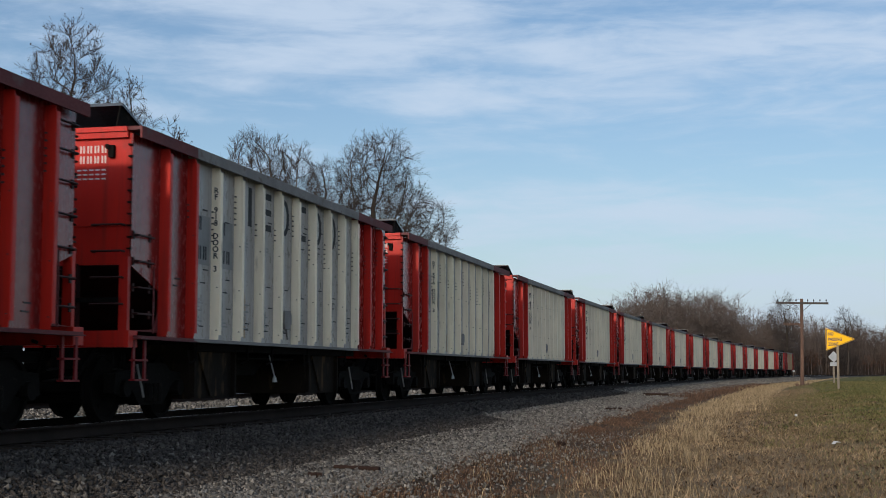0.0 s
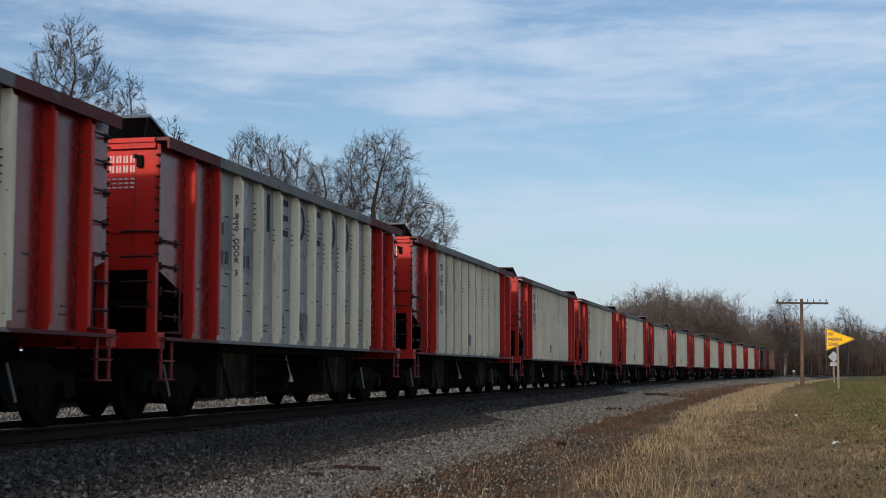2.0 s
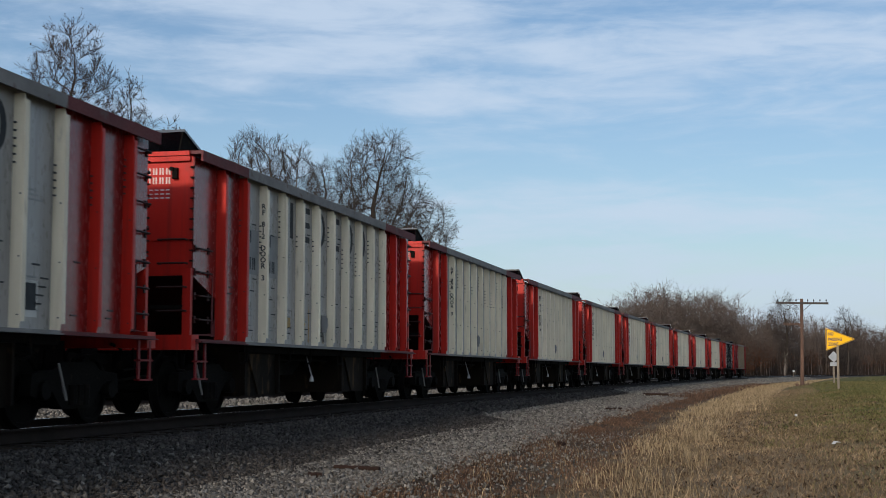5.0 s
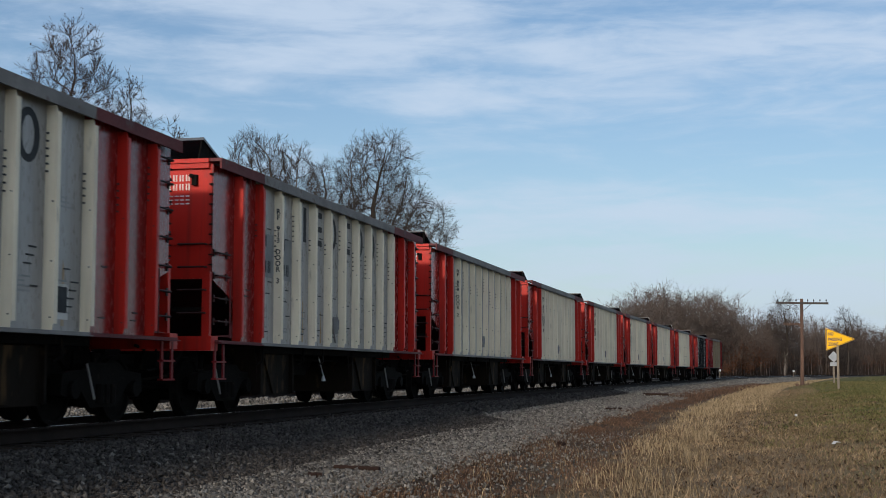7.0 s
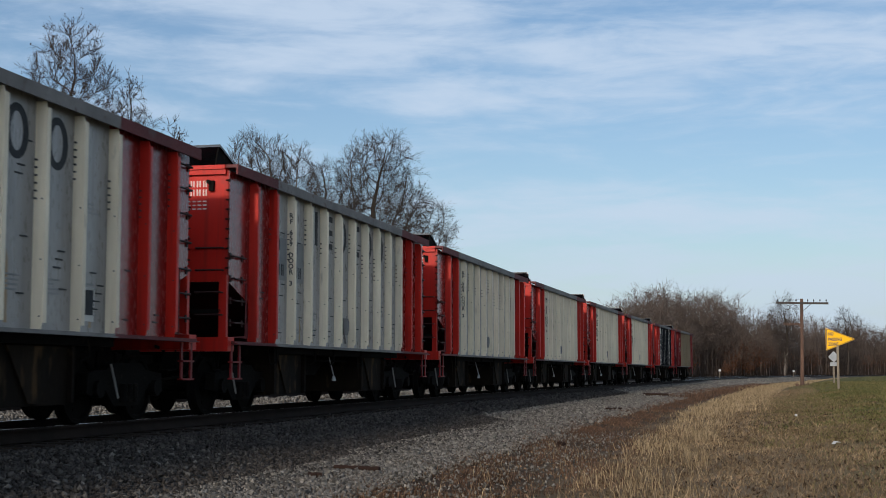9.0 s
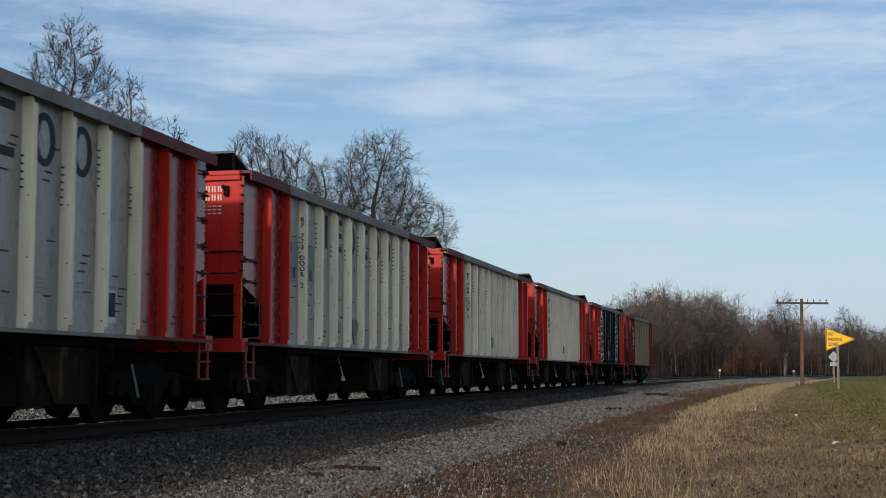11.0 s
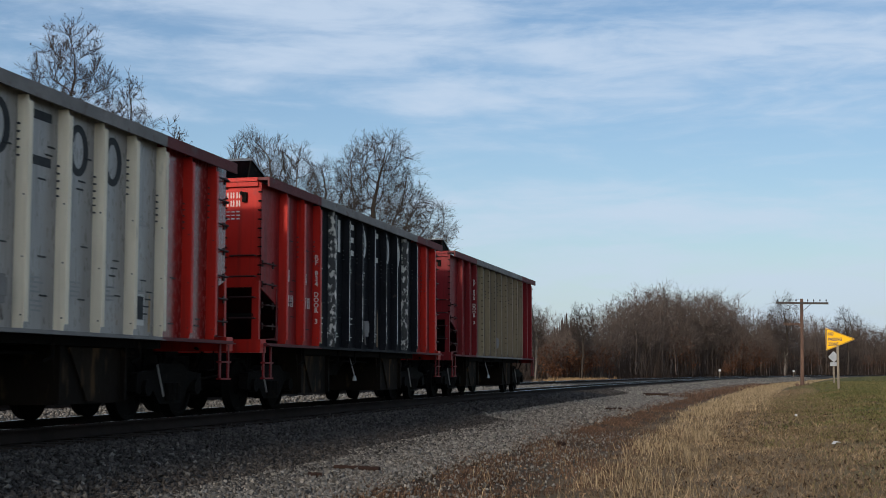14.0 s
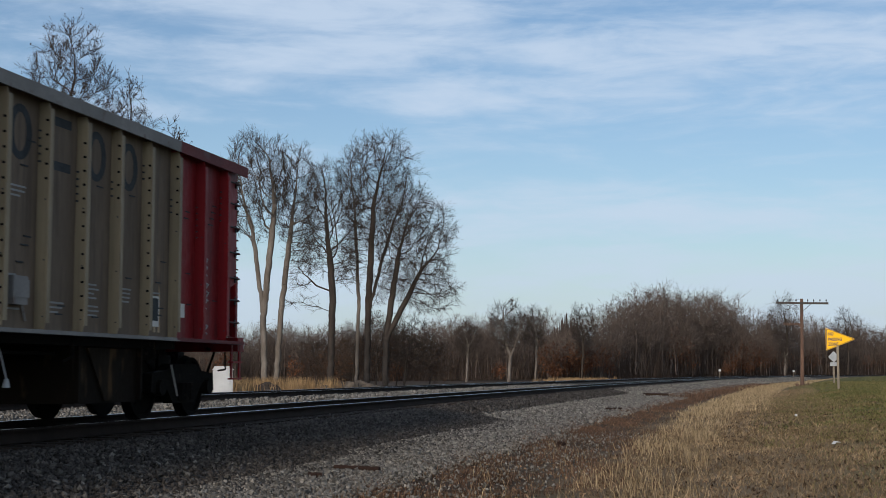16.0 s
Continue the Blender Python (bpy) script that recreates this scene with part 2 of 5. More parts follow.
def bent_rod(bm, pts, r, n=6):
    for a, b in zip(pts, pts[1:]):
        rod(bm, a, b, r, n)
    return bm


def lathe(bm, profile, y_axis=True, n=28, centre=(0, 0, 0)):
    """Turned about the y axis: profile of (y, radius)."""
    rings = []
    for y, r in profile:
        rings.append([bm.verts.new((centre[0] + r * math.cos(2 * math.pi * i / n), centre[1] + y, centre[2] + r * math.sin(2 * math.pi * i / n))) for i in range(n)])
    for a, b in zip(rings, rings[1:]):
        for i in range(n):
            j = (i + 1) % n
            bm.faces.new((a[i], a[j], b[j], b[i]))
    bm.faces.new(rings[0])
    bm.faces.new(rings[-1][::-1])
    bmesh.ops.recalc_face_normals(bm, faces=bm.faces[:])
    return bm


def B():
    return bmesh.new()


def text_mesh(name, body, size, m, mat, parent, line=1.0, bold=0.0):
    """Letters as a thin raised mesh, turned and placed by m."""
    cu = bpy.data.curves.new(name, "FONT")
    cu.body, cu.size, cu.align_x, cu.align_y, cu.extrude, cu.space_line, cu.resolution_u = body, size, "CENTER", "TOP", 0.002, line, 2
    cu.offset = bold
    tmp = bpy.data.objects.new(name + "_source", cu)
    scene.collection.objects.link(tmp)
    me = bpy.data.meshes.new_from_object(tmp.evaluated_get(bpy.context.evaluated_depsgraph_get()))
    bpy.data.objects.remove(tmp)
    bpy.data.curves.remove(cu)
    me.transform(m)
    me.materials.clear()
    me.materials.append(mat)
    me.name = name
    ob = new(name, me)
    ob.parent = parent
    return ob


# ---- ground ----
def cuts(*spans):
    out = []
    for a, b, step in spans:
        out += list(np.arange(a, b, step))
    return np.array(out + [spans[-1][1]])


def bank_lift(s, q):
    """The bank rises along the road."""
    return 0.19 * np.clip((q - 7.0) / 5.0, 0, 1) * np.clip((s - 20.0) / 40.0, 0, 1)


def ground_sheet(name, sn, qn, lift, mat, rough_z=0.0):
    s, q = np.meshgrid(sn, qn, indexing="ij")
    x, y = on_lines(s, q)
    z = ground_z(q) + bank_lift(s, q) + lift
    if rough_z:
        z = z + rough_z * np.array([[noise.noise((a * 0.7, b * 0.7, 0)) for b in qn] for a in sn])
    ns, nq = s.shape
    idx = np.arange(ns * nq).reshape(ns, nq)
    f = np.stack([idx[:-1, :-1], idx[1:, :-1], idx[1:, 1:], idx[:-1, 1:]], -1).reshape(-1, 4)[:, ::-1]
    ob = soup(name, np.stack([x, y, z], -1).reshape(-1, 3), f, mat, smooth=True)
    at = ob.data.attributes.new("across", "FLOAT", "POINT")
    at.data.foreach_set("value", q.ravel().astype(np.float32))
    at = ob.data.attributes.new("along", "FLOAT", "POINT")
    at.data.foreach_set("value", s.ravel().astype(np.float32))
    return ob


def ground_material():
    """Turf: tan dead grass by the line, patchy green lawn further off, brown weeds at the gravel's edge."""
    m = material("winter_turf", (0.17, 0.125, 0.078), (0.12, 0.088, 0.055), 0.95, scale=0.55, fine=9, bump=0.6, bump_size=0.05, coords="Generated", spec=0.06)
    n, l = m.node_tree.nodes, m.node_tree.links
    b = n["Principled BSDF"]
    geo = n.new("ShaderNodeNewGeometry")
    for node in list(n):
        if node.bl_idname == "ShaderNodeMapping":
            l.new(geo.outputs["Position"], node.inputs[0])
    old = b.inputs["Base Color"].links[0].from_socket
    at = n.new("ShaderNodeAttribute")
    at.attribute_name = "across"
    nz = n.new("ShaderNodeTexNoise")
    nz.inputs["Scale"].default_value, nz.inputs["Detail"].default_value = 0.22, 6
    l.new(geo.outputs["Position"], nz.inputs["Vector"])

    def mth(op, a, c):
        x = n.new("ShaderNodeMath")
        x.operation = op
        for i, v in enumerate((a, c)):
            if isinstance(v, (int, float)):
                x.inputs[i].default_value = v
            else:
                l.new(v, x.inputs[i])
        return x.outputs[0]

    def step(v, lo, hi):
        r = n.new("ShaderNodeMapRange")
        r.interpolation_type = "SMOOTHSTEP"
        r.inputs["From Min"].default_value, r.inputs["From Max"].default_value = lo, hi
        l.new(v, r.inputs["Value"])
        return r.outputs[0]

    def mix(f, a, c):
        x = n.new("ShaderNodeMix")
        x.data_type = "RGBA"
        l.new(f, x.inputs[0])
        l.new(a, x.inputs[6])
        x.inputs[7].default_value = (*c, 1)
        return x.outputs[2]

    wob = mth("ADD", at.outputs["Fac"], mth("MULTIPLY", nz.outputs[0], 9.0))
    col = mix(step(wob, 14.2, 17.2), old, (0.080, 0.080, 0.030))
    edge = mth("ADD", mth("MULTIPLY", at.outputs["Fac"], -1.0), mth("MULTIPLY", nz.outputs[0], 4.0))
    col = mix(step(edge, -6.2, -3.6), col, (0.05, 0.036, 0.026))
    l.new(col, b.inputs["Base Color"])
    return m


M_TURF = ground_material()
M_GRAVEL = material("grey_crushed_stone", (0.062, 0.057, 0.051), (0.040, 0.037, 0.033), 0.9, scale=4.0, fine=24, bump=1.0, bump_size=0.05, spots=(0.10, 0.093, 0.082), spot_at=0.6, coords="Object", spec=0.06)
# Darker tone for the stones nearest the rail.
M_DARKSTONE = material("dark_ballast_stone", (0.066, 0.059, 0.053), (0.035, 0.031, 0.028), 0.85, scale=6, fine=60, bump=0.3, island=0.6, spec=0.06)
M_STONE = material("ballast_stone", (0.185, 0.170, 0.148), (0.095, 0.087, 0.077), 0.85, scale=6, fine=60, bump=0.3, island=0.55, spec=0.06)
M_STONE1 = material("ballast_stone_single", (0.12, 0.112, 0.10), (0.066, 0.062, 0.056), 0.85, scale=6, fine=60, bump=0.3, vary=0.55, spec=0.06)

ground = ground_sheet("ground", cuts((-2400, -200, 200), (-200, -20, 12), (-20, 130, 1.5), (130, 420, 10), (420, 2400, 180)),
                      cuts((-2400, -200, 200), (-200, -30, 10), (-30, -12, 2), (-12, 24, 0.5), (24, 60, 4), (60, 200, 20), (200, 1400, 150)), -0.02, M_TURF, 0.03)
tagged(ground, "winter turf, patchy green and tan dead grass beside the gravel", "ground", kind="structure")
bed = ground_sheet("ballast_bed", cuts((-300, -20, 8), (-20, 130, 1.0), (130, 600, 8)), cuts((-11.4, 5.0, 0.4)), 0.004, M_GRAVEL, 0.035)
tagged(bed, "grey crushed-stone ballast bed sloping off beside the rails", "ballast", kind="structure")


# ---- track ----
RAIL_PROFILE = ((-0.07, -0.172), (0.07, -0.172), (0.07, -0.158), (0.012, -0.14), (0.010, -0.045), (0.036, -0.036), (0.036, -0.004), (0.028, 0.0), (-0.028, 0.0), (-0.036, -0.004), (-0.036, -0.036), (-0.010, -0.045), (-0.012, -0.14), (-0.07, -0.158))


def rail(q0):
    sn = cuts((-300, -30, 15), (-30, 120, 4), (120, 620, 10))
    k = len(RAIL_PROFILE)
    v = []
    for s in sn:
        v += [on_line(s, q0 + a, RAIL_Z + z) for a, z in RAIL_PROFILE]
    f, top = [], []
    for i in range(len(sn) - 1):
        for j in range(k):
            a, b2 = i * k + j, i * k + (j + 1) % k
            f.append((a, a + k, b2 + k, b2))
            top.append(1 if j in (6, 7, 8) else 0)
    ob = soup("rail", v, f, [M_RAIL, M_RAILTOP])
    ob.data.polygons.foreach_set("material_index", top)
    ob.data.update()
    return tagged(ob, "rusty steel rail with a polished head on the ballast", "rail", "rails of the two tracks", "structure")


for q0 in (0.755, -0.755, -7.0, -8.51):
    rail(q0)


# ---- ballast hopper cars ----
LENGTH, PITCH, TOP = 12.847, 14.334, 3.95
WIDE, SHEET = 1.506, 1.345
RIBS = [0.95 + 0.925 * k for k in range(13)]
TRUCKS = (1.39, 11.45)
WHEEL_R, AXLES = 0.457, (-0.873, 0.873)
X0 = -LENGTH / 2


def shift(bm):
    bmesh.ops.translate(bm, verts=bm.verts[:], vec=(X0, 0, 0))
    return bm


def wheelset():
    bm = B()
    for sd in (-1, 1):
        prof = [(sd * 0.66, 0.12), (sd * 0.67, 0.48), (sd * 0.70, 0.48), (sd * 0.715, 0.457), (sd * 0.81, 0.45), (sd * 0.81, 0.40), (sd * 0.77, 0.38), (sd * 0.76, 0.17), (sd * 0.80, 0.13), (sd * 0.80, 0.07)]
        lathe(bm, prof)
        for k in range(3):
            a = k * 2.1
            rod(bm, (0.27 * math.cos(a), sd * 0.745, 0.27 * math.sin(a)), (0.27 * math.cos(a), sd * 0.778, 0.27 * math.sin(a)), 0.035, 8)
    rod(bm, (0, -1.0, 0), (0, 1.0, 0), 0.075, 12)
    return bm


def side_frame(sd):
    bm = B()
    y0, y1 = (sd * 0.90, sd * 1.06)
    out = [(-1.16, 0.40), (-1.12, 0.66), (-0.62, 0.70), (-0.45, 0.80), (0.45, 0.80), (0.62, 0.70), (1.12, 0.66), (1.16, 0.40), (1.0, 0.36), (0.92, 0.56), (0.72, 0.52), (0.38, 0.22), (-0.38, 0.22), (-0.72, 0.52), (-0.92, 0.56), (-1.0, 0.36)]
    slab(bm, out, 1, min(y0, y1), max(y0, y1))
    for a in AXLES:
        rod(bm, (a, sd * 1.0, WHEEL_R), (a, sd * 1.12, WHEEL_R), 0.12, 12)
    for a in (-0.16, 0, 0.16):
        rod(bm, (a, sd * 1.08, 0.27), (a, sd * 1.08, 0.52), 0.065, 8)
    return bm


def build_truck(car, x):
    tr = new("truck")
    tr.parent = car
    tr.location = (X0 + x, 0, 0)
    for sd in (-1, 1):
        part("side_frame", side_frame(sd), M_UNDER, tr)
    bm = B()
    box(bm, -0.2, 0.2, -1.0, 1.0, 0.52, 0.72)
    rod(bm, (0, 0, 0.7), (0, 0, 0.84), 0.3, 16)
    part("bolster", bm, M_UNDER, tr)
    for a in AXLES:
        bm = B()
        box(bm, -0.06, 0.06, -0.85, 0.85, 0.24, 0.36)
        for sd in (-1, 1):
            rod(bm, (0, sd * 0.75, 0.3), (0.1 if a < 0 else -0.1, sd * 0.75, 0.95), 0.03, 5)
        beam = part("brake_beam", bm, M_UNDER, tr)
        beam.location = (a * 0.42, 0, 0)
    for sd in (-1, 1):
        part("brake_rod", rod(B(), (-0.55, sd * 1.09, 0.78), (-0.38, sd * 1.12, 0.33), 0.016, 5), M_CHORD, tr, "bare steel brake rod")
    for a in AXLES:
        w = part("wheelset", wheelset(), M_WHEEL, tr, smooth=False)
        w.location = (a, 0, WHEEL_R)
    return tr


def section_of(x, bounds):
    return 0 if x < bounds[0] + 0.02 else (1 if x < bounds[1] + 0.02 else 2)


PEG = bpy.data.meshes.new("peg")
bm = box(B(), -0.022, 0.0, -0.015, 0.015, -0.012, 0.012)
bm.to_mesh(PEG)
bm.free()
PEG.materials.append(M_UNDER)


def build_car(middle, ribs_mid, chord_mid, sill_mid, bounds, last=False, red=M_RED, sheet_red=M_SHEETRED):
    """A ballast hopper car, base at mid-length on the rail head. Red ends; the middle as given, between bounds."""
    car = new("hopper_car")
    red_chord = M_DKRED
    edges = (0.0, bounds[0], bounds[1], LENGTH)
    for sd in (-1, 1):
        y0, y1 = sorted((sd * SHEET, sd * (SHEET - 0.02)))
        for k in range(3):
            a, b = edges[k], edges[k + 1]
            low = 1.15
            if k == 0:
                out = [(0.06, 3.86), (b, 3.86), (b, low), (0.95, low), (0.95, 1.79), (0.06, 2.09)]
            elif k == 2:
                out = [(a, 3.86), (LENGTH - 0.06, 3.86), (LENGTH - 0.06, 2.09), (LENGTH - 0.75, 1.86), (LENGTH - 0.75, low), (a, low)]
            else:
                out = [(a, 3.86), (b, 3.86), (b, low), (a, low)]
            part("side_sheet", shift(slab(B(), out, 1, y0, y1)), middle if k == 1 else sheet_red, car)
            # top chord and side sill, one length for each colour
            bm = B()
            c0, c1 = sorted((sd * 1.30, sd * WIDE))
            box(bm, a, b, c0, c1, 3.90, TOP)
            d0, d1 = sorted((sd * 1.474, sd * WIDE))
            box(bm, a, b, d0, d1, 3.79, 3.90)
            part("top_chord", shift(bm), chord_mid if k == 1 else red_chord, car)
            bm = B()
            c0, c1 = sorted((sd * 1.36, sd * 1.49))
            box(bm, max(a, 0.02), min(b, LENGTH - 0.02), c0, c1, 1.125, 1.158)
            d0, d1 = sorted((sd * 1.36, sd * 1.53))
            box(bm, max(a, 0.02), min(b, LENGTH - 0.02), d0, d1, 1.108, 1.125)
            part("side_sill", shift(bm), sill_mid if k == 1 else M_DKRED, car)
        for i, x in enumerate(RIBS):
            k = section_of(x, bounds)
            # web faces along the car, its foot flares in, a narrow flange on the outer edge
            bm = B()
            web = [(SHEET, 3.79), (1.474, 3.79), (1.492, 3.70), (1.492, 1.26), (1.475, 1.158), (SHEET, 1.158)]
            slab(bm, [(sd * p, z) for p, z in web], 0, x - 0.014, x)
            f0, f1 = sorted((sd * 1.480, sd * 1.496))
            box(bm, x, x + 0.075, f0, f1, 1.235, 3.72)
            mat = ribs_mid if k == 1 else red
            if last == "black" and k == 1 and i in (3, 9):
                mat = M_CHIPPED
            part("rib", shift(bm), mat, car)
            if last == "black" and k == 1:
                e0, e1 = sorted((sd * 1.496, sd * 1.500))
                part("rib_edge", shift(box(B(), x + 0.004, x + 0.034, e0, e1, 1.30, 3.70)), M_CHIPPED if i % 2 else M_PALE, car, "worn white edge")
        if last == "beige":
            for i in range(3, 11):
                for k in range(13 if i % 2 else 5):
                    peg = new("peg", PEG)
                    peg.parent = car
                    peg.location = (X0 + RIBS[i] - 0.014, sd * 1.462, (1.42 if i % 2 else 2.9) + k * 0.17)
    for e in (0, 1):
        def fx(x):
            return x if e == 0 else LENGTH - x
        def xbox(bm, xa, xb, *r):
            return box(bm, *sorted((fx(xa), fx(xb))), *r)
        bm = B()
        xbox(bm, 0.05, 0.07, -SHEET + 0.02, SHEET - 0.02, 2.1, 3.87)
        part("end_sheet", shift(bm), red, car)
        bm = B()
        a, b = (0.06, 2.12), (2.9, 1.14)
        slab(bm, [(fx(a[0]), a[1]), (fx(b[0]), b[1]), (fx(b[0]), b[1] - 0.03), (fx(a[0]), a[1] - 0.03)], 1, -SHEET + 0.03, SHEET - 0.03)
        part("slope_sheet", shift(bm), M_ENDSHADE, car, "sloping end sheet with the opening's shade in its colour")
        bm = B()
        xbox(bm, -0.04, 0.20, -1.30, 1.30, 3.88, 3.945)
        xbox(bm, -0.01, 0.05, -1.30, 1.30, 3.80, 3.88)
        part("end_beam", shift(bm), red, car)
        for sd in (-1, 1):
            bm = B()
            p0, p1 = sorted((sd * 1.22, sd * 1.345))
            xbox(bm, -0.02, 0.06, p0, p1, 1.1, 2.2)
            part("corner_post", shift(bm), red, car)
            bm = B()
            for z in np.arange(2.3, 3.8, 0.155):
                p0, p1 = sorted((sd * 1.30, sd * 1.36))
                xbox(bm, 0.01, 0.05, p0, p1, z, z + 0.022)
            part("rivet_strip", shift(bm), M_UNDER, car)["kind"] = "stuff"
            p0, p1 = sorted((sd * 0.50, sd * 0.60))
            bm = B()
            xbox(bm, 0.02, 0.10, p0, p1, 1.1, 2.12)
            part("end_post", shift(bm), M_ENDSHADE, car)
            # gusset under the first rib
            bm = B()
            slab(bm, [(fx(0.0), 1.22), (fx(0.95), 1.22), (fx(0.95), 1.5), (fx(0.80), 1.26)], 1, *sorted((sd * 1.33, sd * 1.345)))
            part("gusset", shift(bm), M_DKRED, car)
            # steps under the corner
            bm = B()
            for xa in (0.02, 0.36):
                p0, p1 = sorted((sd * 1.40, sd * 1.425))
                xbox(bm, xa, xa + 0.06, p0, p1, 0.56, 1.1)
            for z in (0.56, 0.82):
                p0, p1 = sorted((sd * 1.37, sd * 1.455))
                xbox(bm, 0.02, 0.42, p0, p1, z, z + 0.025)
            part("sill_step", shift(bm), M_CRIMSON, car)
            full = (e == 1) == (sd == -1)
            for z in ((1.45, 1.8, 2.15, 2.55, 2.95, 3.32, 3.66) if full else (1.45, 1.8, 2.15, 2.5)):
                bm = B()
                y, yo = sd * 1.35, sd * 1.42
                bent_rod(bm, [(fx(0.12), y, z), (fx(0.12), yo, z), (fx(0.62), yo, z), (fx(0.62), y, z)], 0.016, 5)
                for xa in (0.12, 0.62):
                    box(bm, fx(xa) - 0.03, fx(xa) + 0.03, *sorted((sd * 1.345, sd * 1.362)), z - 0.055, z + 0.055)
                part("grab_iron", shift(bm), M_IRON, car, "dark steel grab iron")
                if z < 3.5:
                    bm = B()
                    bent_rod(bm, [(fx(0.0), sd * 1.28, z + 0.12), (fx(-0.12), sd * 1.28, z + 0.12), (fx(-0.12), sd * 0.86, z + 0.12), (fx(0.0), sd * 0.86, z + 0.12)], 0.016, 5)
                    part("grab_iron", shift(bm), M_IRON, car, "dark steel grab iron")
            bm = B()
            rod(bm, (fx(0.58), sd * 1.44, 1.2), (fx(0.58), sd * 1.44, 2.1), 0.014, 5)
            part("handrail", shift(bm), M_DKRED, car)
        bm = B()
        xbox(bm, -0.12, 0.14, -1.42, 1.42, 1.0, 1.22)
        part("end_sill", shift(bm), red, car)
        # Crossbar near-black too, for the shade of the opening.
        bm = B()
        xbox(bm, -0.02, 0.04, -1.25, 1.25, 1.60, 1.66)
        part("crossbar", shift(bm), M_UNDER, car)
        bm = B()
        xbox(bm, -0.52, 0.3, -0.07, 0.07, 0.80, 0.95)
        xbox(bm, -0.745, -0.5, -0.13, 0.10, 0.74, 1.02)
        part("coupler", shift(bm), M_UNDER, car)
        bm = B()
        bent_rod(bm, [(fx(0.25), -0.95, 1.05), (fx(-0.05), -0.95, 1.0), (fx(-0.2), -0.75, 0.62), (fx(-0.55), -0.45, 0.55)], 0.022, 6)
        bent_rod(bm, [(fx(0.0), -1.15, 1.0), (fx(-0.02), -1.15, 0.72), (fx(0.28), -1.15, 0.70)], 0.015, 5)
        part("air_hose", shift(bm), M_UNDER, car)
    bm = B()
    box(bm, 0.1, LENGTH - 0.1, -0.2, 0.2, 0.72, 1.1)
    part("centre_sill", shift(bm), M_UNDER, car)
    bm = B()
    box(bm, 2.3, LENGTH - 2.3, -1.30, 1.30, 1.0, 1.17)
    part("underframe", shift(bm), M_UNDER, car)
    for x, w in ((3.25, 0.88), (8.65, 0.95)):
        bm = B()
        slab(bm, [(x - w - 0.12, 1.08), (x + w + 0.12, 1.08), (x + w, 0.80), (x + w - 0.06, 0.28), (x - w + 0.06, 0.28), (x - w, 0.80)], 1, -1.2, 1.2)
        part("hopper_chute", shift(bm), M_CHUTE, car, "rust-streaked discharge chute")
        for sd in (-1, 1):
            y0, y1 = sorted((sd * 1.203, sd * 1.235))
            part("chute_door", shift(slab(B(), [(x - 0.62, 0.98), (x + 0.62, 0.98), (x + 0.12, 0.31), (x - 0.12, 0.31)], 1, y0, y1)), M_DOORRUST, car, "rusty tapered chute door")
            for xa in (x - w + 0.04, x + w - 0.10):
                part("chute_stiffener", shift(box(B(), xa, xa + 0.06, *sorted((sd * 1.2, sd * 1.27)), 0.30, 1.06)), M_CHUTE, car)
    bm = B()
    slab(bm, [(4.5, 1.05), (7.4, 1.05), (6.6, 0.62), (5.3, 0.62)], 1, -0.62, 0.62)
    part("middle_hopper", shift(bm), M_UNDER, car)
    for x in (2.25, 4.35, 5.5, 7.4, 9.75):
        bm = B()
        bent_rod(bm, [(x, -1.36, 1.12), (x, -1.36, 0.86), (x - 0.12, -1.30, 0.80)], 0.018, 6)
        part("door_lever", shift(bm), M_UNDER, car)
    for y in (-0.98, -0.80):
        part("air_pipe", shift(rod(B(), (2.4, y, 0.95 + 0.05 * y), (10.4, y, 0.95 + 0.05 * y), 0.022, 6)), M_UNDER, car)
    # Pale piece added under each car in place of a bright glint.
    bm = B()
    rod(bm, (6.35, -1.10, 0.50), (6.35, -1.10, 0.60), 0.045, 10, 0.025)
    rod(bm, (6.35, -1.10, 0.60), (6.33, -1.00, 0.98), 0.012, 6)
    part("vent_valve", shift(bm), M_CABINET, car, "small pale piece for a bright glint")
    for x in TRUCKS:
        build_truck(car, x)
    bm = B()
    rod(bm, (4.45, -0.95, 0.62), (4.45, 0.2, 0.62), 0.2, 14)
    part("air_tank", shift(bm), M_UNDER, car)
    # pneumatic box on the sheet
    bm = B()
    box(bm, 5.82, 6.12, -1.47, -1.345, 1.42, 1.74)
    box(bm, 5.80, 6.14, -1.48, -1.46, 1.50, 1.70)
    rod(bm, (6.05, -1.37, 1.7), (6.25, -1.37, 1.25), 0.016, 5)
    part("control_box", shift(bm), M_CHORD, car, "small grey control box")
    # stencils: grey patches, blocks of small print as bars, hanging hooks and scuffs
    rnd = random.Random(7)
    bm = B()
    for i in range(1, 12):
        a = RIBS[i]
        if section_of(a + 0.3, bounds) != 1:
            continue
        for z, n in ((1.75, 4), (1.48, 3), (2.75, 3)):
            if rnd.random() < 0.55:
                for j in range(n):
                    box(bm, a + 0.28, a + 0.28 + rnd.uniform(0.2, 0.42), -SHEET - 0.004, -SHEET, z - j * 0.055, z - j * 0.055 + 0.022)
    part("small_print", shift(bm), M_PATCH if middle is not M_BLACK else M_PALE, car)["kind"] = "stuff"
    bm = B()
    for i in range(1, 13):
        for n in range(rnd.choice((3, 5, 6))):
            z = (3.1 if i % 3 else 3.45) - n * 0.09
            box(bm, RIBS[i] - 0.044, RIBS[i] - 0.014, -1.385, -1.36, z, z + 0.02)
        for n in range(rnd.choice((2, 4, 5))):
            z, x = rnd.choice((1.35, 1.9, 2.9)) + n * 0.1, RIBS[i] - 0.45 + n * 0.05
